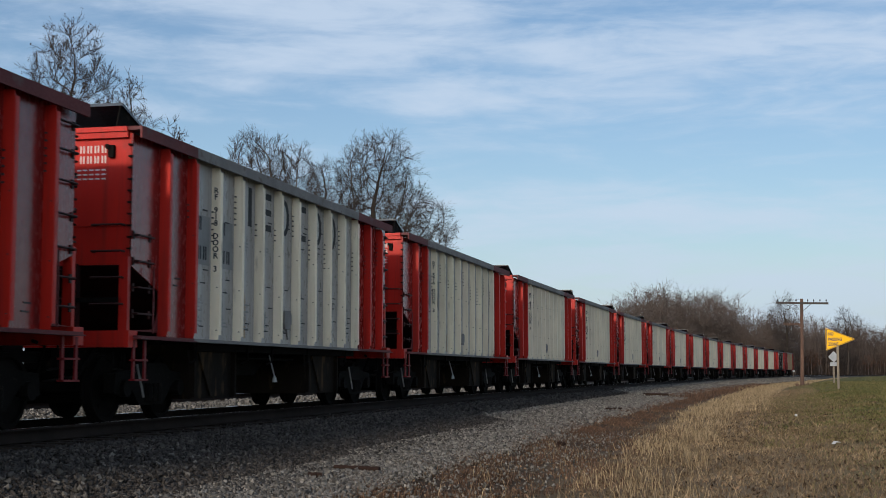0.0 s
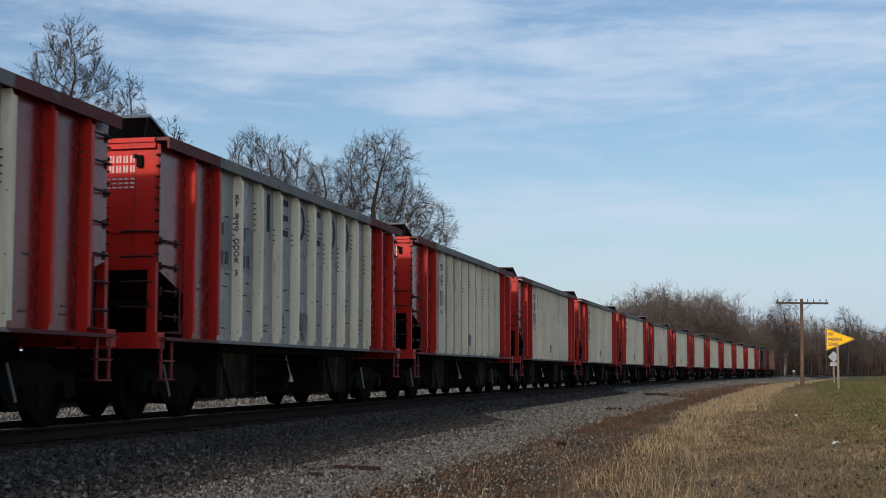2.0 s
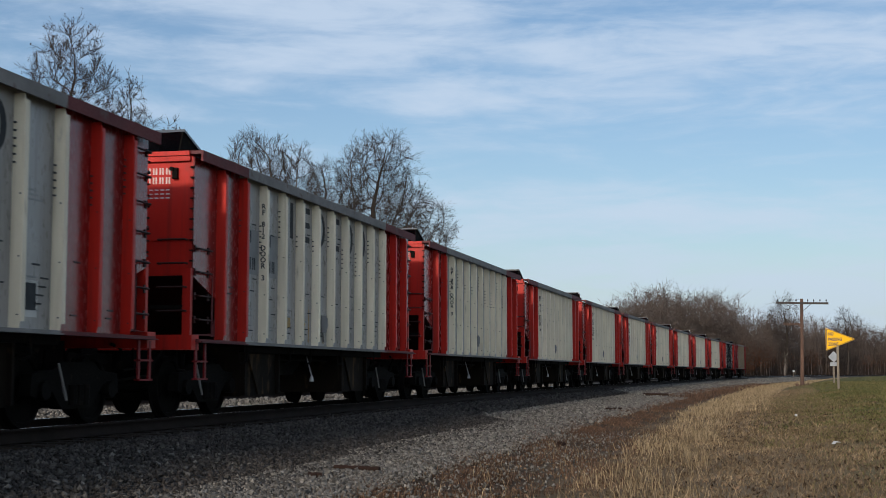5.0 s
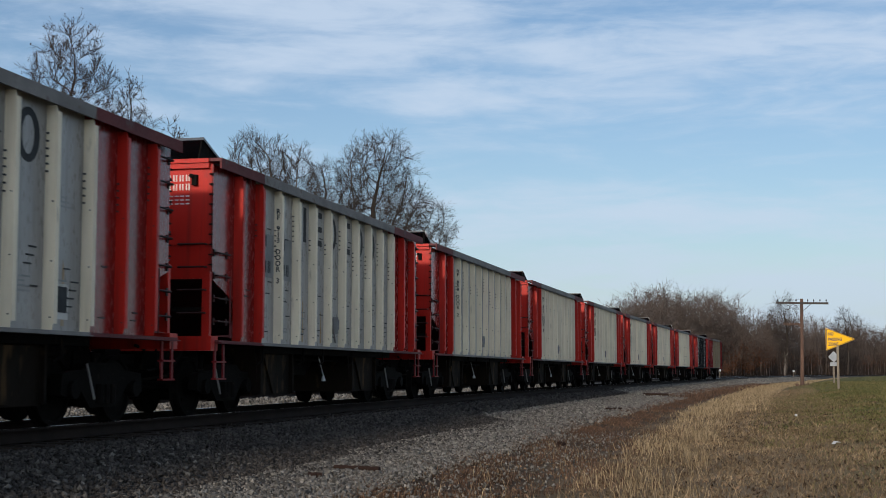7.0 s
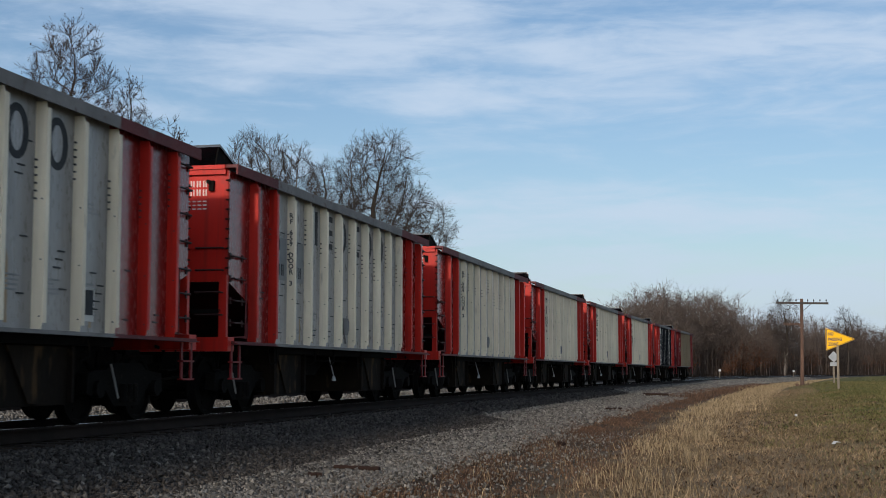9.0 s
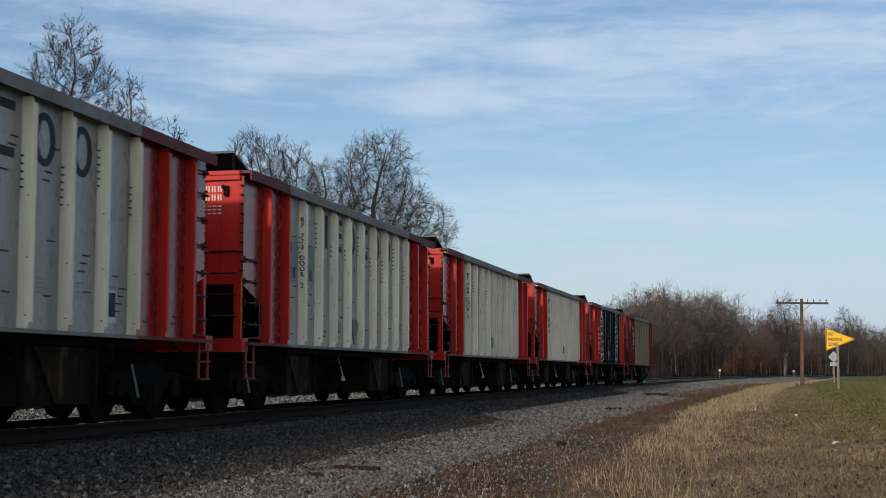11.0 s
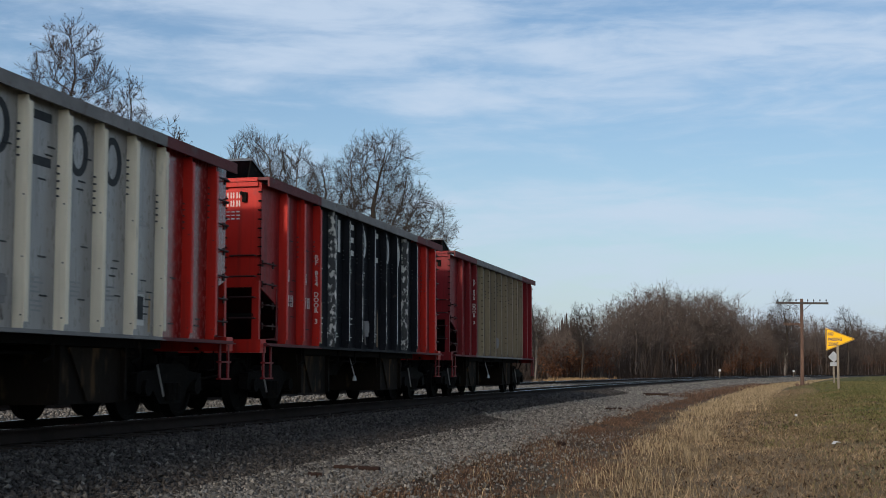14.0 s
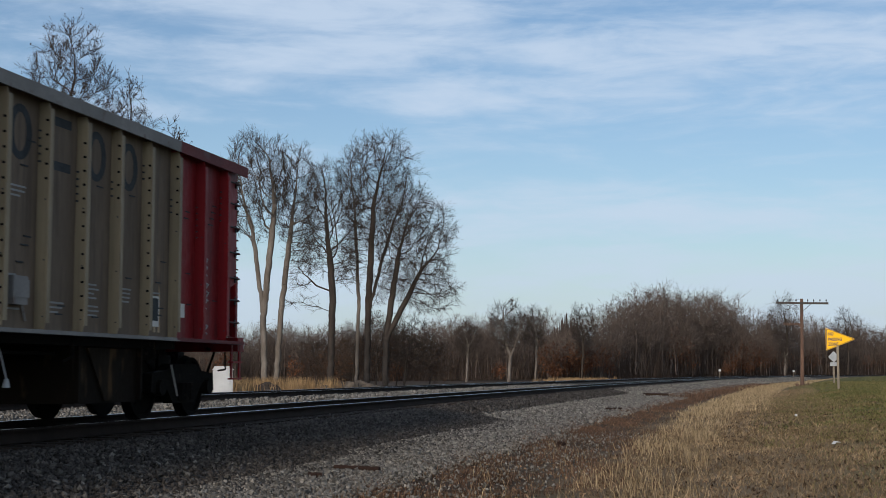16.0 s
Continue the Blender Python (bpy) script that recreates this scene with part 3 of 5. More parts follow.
            box(bm, x, x + 0.16, -SHEET - 0.012, -SHEET, z, z + 0.018)
        for z in (1.3, 1.95, 2.65):
            box(bm, RIBS[i] - 0.024, RIBS[i] - 0.014, -1.462, -1.444, z, z + 0.016)
    part("bolt_row", shift(bm), M_INK, car, "dark bolts and rub marks")["kind"] = "stuff"
    return car


def emblem(car, mat, z_top, size, shapes_x):
    """The owner's mark on the side: six plain shapes, one in each bay."""
    y0, y1 = -SHEET - 0.004, -SHEET
    h, w, t = size
    for k, x in enumerate(shapes_x):
        bm, z = B(), z_top
        def bar(a, b, c, d):
            part("emblem_bar", shift(box(B(), x + a * w, x + b * w, y0, y1, z - d * h, z - c * h)), mat, car)
        if k == 0:
            bar(0, t, 0, 1), bar(1 - t, 1, 0, 1)
        elif k == 1:
            bar(0, 1, 0, 0.17), bar(0, 1, 0.42, 0.58), bar(0, 1, 0.83, 1)
        elif k == 3:
            bar(0, 1, 0, 0.17), bar(0, 1, 0.83, 1)
        else:
            n = 20
            ring = [(0.5 + 0.5 * math.cos(2 * math.pi * i / n), 0.5 + 0.5 * math.sin(2 * math.pi * i / n)) for i in range(n)]
            loops = []
            for yy, g in ((y0, 1), (y0, 0), (y1, 0), (y1, 1)):
                gx, gz = (1, 1) if g else (1 - 1.6 * t, 1 - t)
                loops.append([bm.verts.new((x + (0.5 + (u - 0.5) * gx) * w, yy, z - (0.5 + (v - 0.5) * gz) * h)) for u, v in ring])
            for la, lb in zip(loops, loops[1:] + loops[:1]):
                for i in range(n):
                    j = (i + 1) % n
                    bm.faces.new((la[i], la[j], lb[j], lb[i]))
            bmesh.ops.recalc_face_normals(bm, faces=bm.faces[:])
        if len(bm.verts):
            part("emblem_ring", shift(bm), mat, car)
        else:
            bm.free()


def solar_panel(car, closed):
    """Tilted panel on the leading end's top beam."""
    pan = new("solar_panel")
    pan.parent = car
    bm = B()
    hi, lo = (0.12, 4.30), (1.05, 3.99)
    slab(bm, [hi, lo, (lo[0], lo[1] - 0.04), (hi[0], hi[1] - 0.04)], 1, -1.15, 0.75)
    part("panel", shift(bm), M_SOLAR, pan)
    for y in (-1.12, 0.70):
        bm = B()
        if closed:
            slab(bm, [(0.14, 4.26), (1.0, 3.97), (1.0, 3.945), (0.02, 3.945)], 1, y, y + 0.02)
        else:
            rod(bm, (0.16, y, 3.94), (0.16, y, 4.26), 0.025, 6)
            rod(bm, (0.16, y, 3.96), (1.0, y, 3.96), 0.02, 6)
        part("bracket", shift(bm), M_UNDER, pan)
    # Glints of the panel frame, put in as two white strips.
    if not closed:
        for a in (0.06, 0.70):
            p0, p1 = [(hi[0] + (lo[0] - hi[0]) * f, hi[1] + (lo[1] - hi[1]) * f) for f in (a, a + 0.24)]
            bm = slab(B(), [(p0[0], p0[1] + 0.008), (p1[0], p1[1] + 0.008), (p1[0], p1[1] - 0.05), (p0[0], p0[1] - 0.05)], 1, -1.18, -1.15)
            part("edge_clip", shift(bm), M_CABINET, pan, "white strip for a frame glint")


def marks(car, sd_mat, patch, x_patch, drop=0.0):
    """The painted number, its characters as pairs of plain bars, on a grey patch where there is one."""
    y = -SHEET - 0.003
    if patch:
        part("stencil_patch", shift(box(B(), x_patch + 0.10, x_patch + 0.85, y, -SHEET, 2.28, 3.02)), patch, car)
    for z, n in ((2.80, 2), (2.36, 3)):
        for j in range(n):
            a = x_patch + 0.2 + j * 0.2
            for w in (0.0, 0.08):
                part("number_bar", shift(box(B(), a + w, a + w + 0.045, y - 0.004, y, z - drop, z - drop + 0.2)), sd_mat, car)


def side_plates(car, seed):
    """A data plate, ochre squares and rust runs that differ from car to car."""
    rnd = random.Random(seed)
    x, y = RIBS[9] + 0.26, -SHEET
    bm = box(B(), x, x + 0.34, y - 0.004, y, 1.30, 1.72)
    part("data_plate", shift(bm), M_PALE, car)
    bm = box(B(), x + 0.03, x + 0.31, y - 0.007, y - 0.004, 1.38, 1.69)
    part("data_plate_field", shift(bm), M_INK, car)
    for k in range(2):
        a = RIBS[rnd.choice((2, 3, 4, 5))] + rnd.uniform(0.2, 0.5)
        part("paint_square", shift(box(B(), a, a + 0.26, y - 0.003, y, 1.45, 1.66)), rnd.choice((M_OCHRE, M_PATCH)), car)
    for k in range(3):
        a, z = RIBS[rnd.randrange(2, 10)] + rnd.uniform(0.3, 0.8), rnd.uniform(1.5, 2.0)
        run = slab(B(), [(a, 1.22), (a + 0.07, 1.22), (a + 0.06, z), (a + 0.02, z + 0.1)], 1, y - 0.002, y)
        part("rust_run", shift(run), M_RUST, car)


def end_marks(car):
    bm = B()
    x = 0.05 - 0.004
    for z, h, n in ((3.61, 0.10, 4), (3.47, 0.10, 4)):
        for j in range(n):
            y = -0.93 + j * 0.105
            for w in (-0.032, 0.012):
                box(bm, x, x + 0.004, y + w, y + w + 0.02, z, z + h)
    for z in (3.37, 3.31, 3.25):
        for j in range(5):
            box(bm, x, x + 0.004, -0.96 + j * 0.09, -0.90 + j * 0.09, z, z + 0.02)
    part("end_print", shift(bm), M_PALE, car)["kind"] = "stuff"
    bm = B()
    box(bm, -0.02, 0.05, -1.10, -1.02, 3.54, 3.70)
    rod(bm, (-0.05, -1.02, 3.68), (0.05, -1.02, 3.68), 0.035, 8)
    part("end_vent", shift(bm), M_UNDER, car)
    bm = B()
    box(bm, 0.035, 0.05, -SHEET + 0.03, SHEET - 0.03, 2.62, 2.65)
    part("seam", shift(bm), M_RED, car)


def door_label(car, number, door, x, mat, top=3.50):
    """The stencil down the rib, one letter under another."""
    turn = Euler((radians(90), 0, radians(-90))).to_matrix().to_4x4()
    for k, ch in enumerate("RF " + number + " DOOR " + door):
        if ch != " ":
            ob = new("letter", glyph(ch, mat))
            ob.parent = car
            ob.matrix_basis = Matrix.Translation((X0 + x - 0.016, -1.42, top - k * 0.100)) @ turn


@functools.cache
def glyph(ch, mat):
    """One stencil letter, shared by all that show it."""
    ob = text_mesh("letter", ch, 0.125, Matrix(), mat, None, 1.0, 0.003)
    me = ob.data
    bpy.data.objects.remove(ob)
    return me


def scrawl(car):
    """A faded grey scrawl on the last red panel and a small white tag beside it."""
    rnd = random.Random(4)
    y, x, z = -SHEET - 0.004, RIBS[11] + 0.30, 2.42
    for k in range(9):
        w = rnd.uniform(0.12, 0.30)
        pts = [(x, z), (x + w, z - 0.05), (x + w * 0.6, z - 0.12), (x - 0.02, z - 0.09), (x + w * 0.9, z - 0.17)]
        stroke = B()
        for (xa, za), (xb, zb) in zip(pts, pts[1:]):
            rod(stroke, (xa, y, za), (xb, y, zb), 0.014, 5)
        part("scrawl", shift(stroke), M_PATCH, car, "faded grey sprayed scrawl")
        z -= 0.125
        x += rnd.uniform(-0.05, 0.06)
    part("paper_tag", shift(box(B(), RIBS[10] + 0.36, RIBS[10] + 0.56, y, y + 0.004, 1.46, 1.66)), M_PALE, car, "small white tag")


def dress(car, i, body_kind, number, door):
    if body_kind == "white":
        emblem(car, M_INK, 3.70, (0.64, 0.52, 0.29), [RIBS[k] + 0.24 for k in (3, 4, 5, 6, 7, 8)])
        marks(car, M_INK, M_PATCH, RIBS[1])
        marks(car, M_INK, M_PATCH, RIBS[2])
        door_label(car, number, door, RIBS[2], M_INK)
    else:
        black = body_kind == "black"
        emblem(car, M_PALE if black else M_INK, 3.70, (0.64, 0.52, 0.29), [RIBS[k] + 0.24 for k in (3, 4, 5, 6, 7, 8)])
        for k in (0, 1):
            marks(car, M_PALE, None, RIBS[k], 0.52 if black else 0.34)
        door_label(car, number, door, RIBS[2], M_PALE, 2.88 if black else 3.36)
    if i == 0:
        scrawl(car)
    side_plates(car, i + 3)
    end_marks(car)
    solar_panel(car, i not in (2, 3, 4, 7, 12))


NUMBERS = {16: ("884", "3"), 15: ("918", "3"), 14: ("576", "3"), 13: ("860", "3"), 12: ("747", "2"), 11: ("904", "3"), 10: ("812", "3"), 9: ("898", "3"), 8: ("913", "3"),
           7: ("858", "2"), 6: ("659", "3"), 5: ("509", "3"), 4: ("773", "2"), 3: ("760", "2"), 2: ("797", "2"), 1: ("834", "3"), 0: ("095", "3")}
START, SPEED, GAIN = 16.7593, 13.8846, 0.00699


def car_place(i, t):
    s = START + (15 - i) * PITCH - SPEED * t - GAIN * t * t + LENGTH / 2
    return pose(*on_line(s, 0, RAIL_Z), 0, 0, 90 - math.degrees(HEADING + CURVE * s))


CARS = {}
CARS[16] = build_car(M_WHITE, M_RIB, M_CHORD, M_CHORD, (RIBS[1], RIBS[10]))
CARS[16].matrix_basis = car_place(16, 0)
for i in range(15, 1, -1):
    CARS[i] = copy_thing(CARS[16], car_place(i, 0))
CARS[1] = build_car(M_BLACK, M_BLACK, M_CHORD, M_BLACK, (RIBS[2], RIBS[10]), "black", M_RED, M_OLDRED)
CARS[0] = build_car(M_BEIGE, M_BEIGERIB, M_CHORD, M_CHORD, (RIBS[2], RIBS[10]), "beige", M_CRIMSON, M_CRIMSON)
for i, car in CARS.items():
    car.matrix_basis = car_place(i, 0)
    kind = "black" if i == 1 else "beige" if i == 0 else "white"
    dress(car, i, kind, *NUMBERS[i])
    tagged(car, {"white": "red and white ribbed ballast hopper car rolling along", "black": "red ballast hopper car with black middle and chipped white ribs",
                 "beige": "last red ballast hopper car with faded beige middle"}[kind], "freight car", "hopper cars of the train")


# ---- trees ----
M_BARK = material("grey_brown_bark", (0.058, 0.047, 0.039), (0.034, 0.027, 0.023), 0.95, scale=3, fine=22, bump=0.6, bump_size=0.03, stretch=(1, 1, 0.25), spec=0.06)
M_PALEBARK = material("pale_bark", (0.17, 0.148, 0.127), (0.09, 0.075, 0.063), 0.9, scale=2.5, fine=20, bump=0.5, bump_size=0.03, stretch=(1, 1, 0.3), spec=0.06)
M_TWIG = material("twig_bark", (0.058, 0.047, 0.039), (0.038, 0.031, 0.027), 0.95, scale=2, fine=20, bump=0.0, spec=0.06)
M_WOODS = material("bare_woods_bark", (0.120, 0.095, 0.080), (0.082, 0.064, 0.054), 0.95, scale=0.12, fine=1.2, bump=0.0, island=0.35, spec=0.06)
M_BRUSH = material("brown_brush_stems", (0.066, 0.049, 0.039), (0.040, 0.030, 0.025), 0.95, scale=0.15, fine=1.5, bump=0.0, island=0.4, spec=0.06)
M_DRYLEAF = material("dry_brown_leaves", (0.062, 0.042, 0.028), (0.036, 0.026, 0.019), 0.9, scale=1.0, fine=9, bump=0.0, island=0.4, spec=0.06)
M_BUSHLEAF = material("dull_brown_bush_leaves", (0.085, 0.048, 0.029), (0.048, 0.030, 0.021), 0.9, scale=0.6, fine=5, bump=0.0, island=0.4, spec=0.06)
M_OAKLEAF = material("rust_brown_oak_leaves", (0.125, 0.052, 0.025), (0.075, 0.036, 0.021), 0.9, scale=0.3, fine=3, bump=0.0, island=0.4, spec=0.06)


def unit(v):
    return v / (np.linalg.norm(v, axis=-1, keepdims=True) + 1e-9)


def colony(lobes, stems, step, reach, kill, seed):
    """A branching crown: stems that reach for points scattered through the lobes (x, y, z, three radii, number) until each is met.
    Returns the joints, each one's parent and the number of tips that it carries."""
    rs = np.random.RandomState(seed)
    att = []
    for x, y, z, rx, ry, rz, n in lobes:
        d = unit(rs.normal(0, 1, (n, 3))) * rs.rand(n, 1) ** (1 / 2.5)
        att.append(np.array([x, y, z]) + d * np.array([rx, ry, rz]))
    att = np.concatenate(att)
    pos, par = [], []
    for stem in stems:
        prev = -1
        for a, b in zip(stem, stem[1:]):
            a, b = np.array(a, float), np.array(b, float)
            k = max(1, int(np.linalg.norm(b - a) / step))
            for j in range(k):
                pos.append(a + (b - a) * (j + 1) / k + rs.normal(0, step * 0.07, 3) * (j + 1 < k))
                par.append(prev)
                prev = len(pos) - 1
    kids = [0] * len(pos)
    dist = np.linalg.norm(att[:, None] - np.array(pos)[None], axis=2)
    near, far = dist.argmin(1), dist.min(1)
    for turn in range(140):
        live = far < reach
        if not live.any():
            break
        start = len(pos)
        for i in np.unique(near[live]):
            pull = live & (near == i)
            if kids[i] >= 4:
                far[pull] = 1e9
                continue
            ahead = unit(pos[i] - pos[par[i]]) if par[i] >= 0 else np.array([0, 0, 1.0])
            d = unit(unit(unit(att[pull] - pos[i]).sum(0)) + ahead * 0.55 + rs.normal(0, 0.14, 3))
            pos.append(pos[i] + d * step)
            par.append(int(i))
            kids[i] += 1
            kids.append(0)
        if len(pos) == start:
            break
        fresh = np.linalg.norm(att[:, None] - np.array(pos[start:])[None], axis=2)
        best = fresh.min(1)
        closer = (best < far) & (far < 1e8)
        near = np.where(closer, start + fresh.argmin(1), near)
        far = np.where(closer, best, far)
        keep = far > kill
        att, near, far = att[keep], near[keep], far[keep]
        if not len(att):
            break
    load = np.zeros(len(pos))
    for i in range(len(pos) - 1, -1, -1):
        load[i] = max(load[i], 1)
        if par[i] >= 0:
            load[par[i]] += load[i]
    return np.array(pos), np.array(par), load


def tube_mesh(a, b, ra, rb, n):
    """Separate tapered tubes from a to b."""
    d = unit(b - a)
    ref = np.where(np.abs(d[:, 2:3]) > 0.9, np.array([[1.0, 0, 0]]), np.array([[0, 0, 1.0]]))
    u = unit(np.cross(d, ref))
    w = np.cross(d, u)
    ang = np.arange(n) * 2 * np.pi / n
    ring = u[:, None] * np.cos(ang)[None, :, None] + w[:, None] * np.sin(ang)[None, :, None]
    v = np.concatenate([a[:, None] + ring * ra[:, None, None], b[:, None] + ring * rb[:, None, None]], 1).reshape(-1, 3)
    k = np.arange(len(a))[:, None] * 2 * n
    i, j = k + np.arange(n)[None], k + (np.arange(n)[None] + 1) % n
    return v, np.stack([i, j, j + n, i + n], -1).reshape(-1, 4)


def join_soups(*soups):
    vs, fs, base = [], [], 0
    for v, f in soups:
        vs.append(v), fs.append(f + base)
        base += len(v)
    return np.concatenate(vs), np.concatenate(fs)


def twig_ends(pos, par, load, seed, length, many, lift, most=5, side=4):
    """Fine twigs on the outer joints: starts and ends, each with side twigs."""
    rs = np.random.RandomState(seed)
    pick = np.repeat(np.where((load <= most) & (par >= 0))[0], many)
    d = unit(pos[pick] - pos[par[pick]])
    n = len(pick)
    d = unit(d * 0.8 + rs.normal(0, 0.5, (n, 3)) + np.array([0, 0, lift]))
    a = pos[pick]
    size = length * rs.uniform(0.4, 1.2, (n, 1))
    b = a + d * size
    starts, ends = [a], [b]
    for k in range(side):
        f = rs.uniform(0.15, 0.85, (n, 1))
        starts.append(a + d * size * f)
        ends.append(starts[-1] + unit(d + rs.normal(0, 0.5, (n, 3)) + np.array([0, 0, lift * 0.5])) * size * rs.uniform(0.35, 0.75, (n, 1)))
    return np.concatenate(starts), np.concatenate(ends)


def leaves_at(points, size, rnd, spread, per):
    """Small crumpled leaves, each two triangles folded along the middle."""
    pts = np.repeat(np.array(points), per, 0)
    n = len(pts)
    rs = np.random.RandomState(rnd)
    c = pts + rs.normal(0, spread, (n, 3))
    u, w = rs.normal(0, 1, (n, 3)), rs.normal(0, 1, (n, 3))
    u /= np.linalg.norm(u, axis=1, keepdims=True)
    w = np.cross(u, w)
    w /= np.linalg.norm(w, axis=1, keepdims=True)
    s = size * rs.uniform(0.5, 1.3, (n, 1))
    fold = np.cross(u, w) * s * 0.25
    v = np.stack([c - u * s, c + w * s * 0.45 + fold, c + u * s, c - w * s * 0.45 + fold], 1).reshape(-1, 3)
    k = np.arange(n)[:, None] * 4
    f = np.concatenate([k + np.array([[0, 1, 2]]), k + np.array([[0, 2, 3]])])
    return v, f


def at_bearing(bearing, away, z):
    """A place by its sideways share of the distance."""
    return (bearing * away, away, z)


def big_tree(place, rad, lobes, stems, seed, label, step=0.30, bark=M_BARK, twig=0.72, many=3, lift=0.15, leaf=0.0, thin=0.009):
    """A bare tree: lobes of its crown and its first stems, from its foot."""
    tree = new("tree")
    tree.location = place
    pos, par, load = colony(lobes, stems, step, step * 14, step * 1.1, seed)
    r = np.maximum(rad * (load / load.max()) ** 0.60, thin)
    on = par >= 0
    a, b, ra, rb = pos[par[on]], pos[on], np.minimum(r[par[on]], r[on] * 1.35), r[on]
    foot = [np.array(s[0], float) for s in stems]
    first = np.where(~on)[0]
    a, b = np.concatenate([np.array(foot), a]), np.concatenate([pos[first], b])
    ra, rb = np.concatenate([r[first] * 1.25, ra]), np.concatenate([r[first], rb])
    a = a - unit(b - a) * np.minimum(ra * 0.5, step * 0.2)[:, None]
    thick = rb > 0.035
    v, f = tube_mesh(a[thick], b[thick], ra[thick], rb[thick], 8)
    soup("trunk", v, f, bark, tree, smooth=True)
    ta, tb = twig_ends(pos, par, load, seed, twig, many, lift)
    n = len(ta)
    v, f = join_soups(tube_mesh(a[~thick], b[~thick], ra[~thick], rb[~thick], 4), tube_mesh(ta, tb, np.full(n, thin * 0.8), np.full(n, thin * 0.4), 3))
    soup("crown", v, f, M_TWIG, tree)
    if leaf:
        rs = np.random.RandomState(seed)
        pick = tb[rs.rand(n) < leaf]
        v, f = leaves_at(pick, 0.055, seed, 0.04, 2)
        soup("leaves", v, f, M_BUSHLEAF if leaf > 0.3 else M_DRYLEAF, tree)
    return tagged(tree, label, "tree", "bare trees beyond the tracks")


# crowns in metres from the foot of each tree
big_tree((-16.3, 60, -0.3), 0.15, [(-0.3, 0, 12.6, 2.0, 2.0, 4.1, 680), (0.2, 0, 8.0, 1.5, 1.5, 2.2, 160)],
         [((0, 0, -0.1), (0.05, 0, 5), (-0.3, 0, 13.2)), ((0.3, 0.2, -0.1), (0.7, 0.2, 6), (0.8, 0.2, 10))], 11, "tall bare tree with a few dead leaves beyond the tracks", leaf=0.14, lift=0.5, twig=0.6)
big_tree((-14.2, 61, -0.3), 0.10, [(0.05, 0, 10.9, 1.2, 1.2, 3.6, 360)], [((0, 0, -0.1), (0.1, 0, 6), (-0.1, 0, 11.5))], 12, "slim bare tree with a few dead leaves beyond the tracks", leaf=0.14, lift=0.5, twig=0.55)
big_tree((-12.4, 62, -0.3), 0.07, [(0.1, 0, 10.5, 0.75, 0.7, 2.2, 150)], [((0, 0, -0.1), (0, 0, 10.5))], 13, "thin bare sapling with few dead leaves beyond the tracks", leaf=0.16, lift=0.5, twig=0.5)
big_tree((-11.95, 92, -0.3), 0.21, [(-1.1, 0, 13.6, 2.1, 2.0, 4.1, 620), (0.5, 0, 14.0, 1.3, 1.4, 3.2, 260)],
         [((0, 0, -0.1), (-0.15, 0, 5.0), (-0.9, 0, 10.5)), ((0, 0, -0.1), (-0.15, 0, 4.6), (0.4, 0, 11.0))], 21, "tall bare tree with a pale smooth forked trunk", bark=M_PALEBARK, lift=0.45)
big_tree((-11.35, 93, -0.3), 0.19, [(1.3, 0, 12.8, 1.8, 1.8, 4.0, 560), (1.9, 0, 9.2, 1.1, 1.1, 1.5, 70)], [((0, 0, -0.1), (0.3, 0, 5.0), (1.0, 0, 11.5))], 22, "tall bare tree with a pale smooth trunk", bark=M_PALEBARK, lift=0.45)
big_tree((-7.55, 92, -0.3), 0.23, [(-0.3, 0, 11.6, 1.9, 1.8, 4.0, 420), (-1.9, 0, 7.6, 0.9, 0.9, 1.0, 36), (-2.1, 0, 5.9, 0.7, 0.8, 0.5, 20), (1.2, 0, 8.2, 0.8, 0.9, 1.6, 50)],
         [((0, 0, -0.1), (0.1, 0, 6.5), (-0.1, 0, 9.0)), ((0.1, 0, 6.6), (-1.0, 0, 7.0), (-1.6, 0, 7.6)), ((0.05, 0, 5.2), (-0.9, 0, 5.6), (-1.6, 0, 5.7))], 23, "bare dark-barked tree with crooked low limbs", twig=0.75)
big_tree((-5.95, 94, -0.3), 0.12, [(-0.25, 0, 13.4, 1.1, 1.2, 3.6, 260), (-0.6, 0, 8.6, 0.8, 0.8, 1.6, 50)], [((0, 0, -0.1), (0.15, 0, 6.0), (-0.2, 0, 13.0))], 24, "slender bare tree in a clump", lift=0.3, bark=M_PALEBARK)
big_tree((-5.10, 92, -0.3), 0.21, [(0.9, 0, 13.2, 2.7, 2.4, 4.3, 760), (-0.7, 0, 10.8, 1.0, 1.2, 2.6, 110)],
         [((0, 0, -0.1), (0.05, 0, 5.5), (0.4, 0, 12.5)), ((0.05, 0, 5.0), (0.9, 0, 8.5), (1.8, 0, 11.5))], 25, "tall upright tree with sparse dead leaves", leaf=0.04, lift=0.2)
big_tree((-3.85, 91, -0.3), 0.20, [(1.9, 0, 9.9, 2.7, 2.6, 3.7, 620), (2.7, 0, 7.0, 2.2, 2.2, 2.0, 230), (0.5, 0, 7.2, 1.5, 1.5, 2.2, 100)],
         [((0, 0, -0.1), (0.1, 0, 3.8), (0.9, 0, 9.0)), ((0.1, 0, 3.4), (1.2, 0, 5.6), (2.4, 0, 8.0))], 26, "spreading leaning tree with sparse dead leaves", leaf=0.05, lift=0.0)
big_tree((-2.75, 96, -0.3), 0.09, [(0.4, 0, 3.0, 1.7, 1.6, 1.9, 220)], [((0, 0, -0.1), (0.2, 0, 2.2))], 27, "small bushy tree with brown dead leaves", leaf=0.14, lift=0.1)
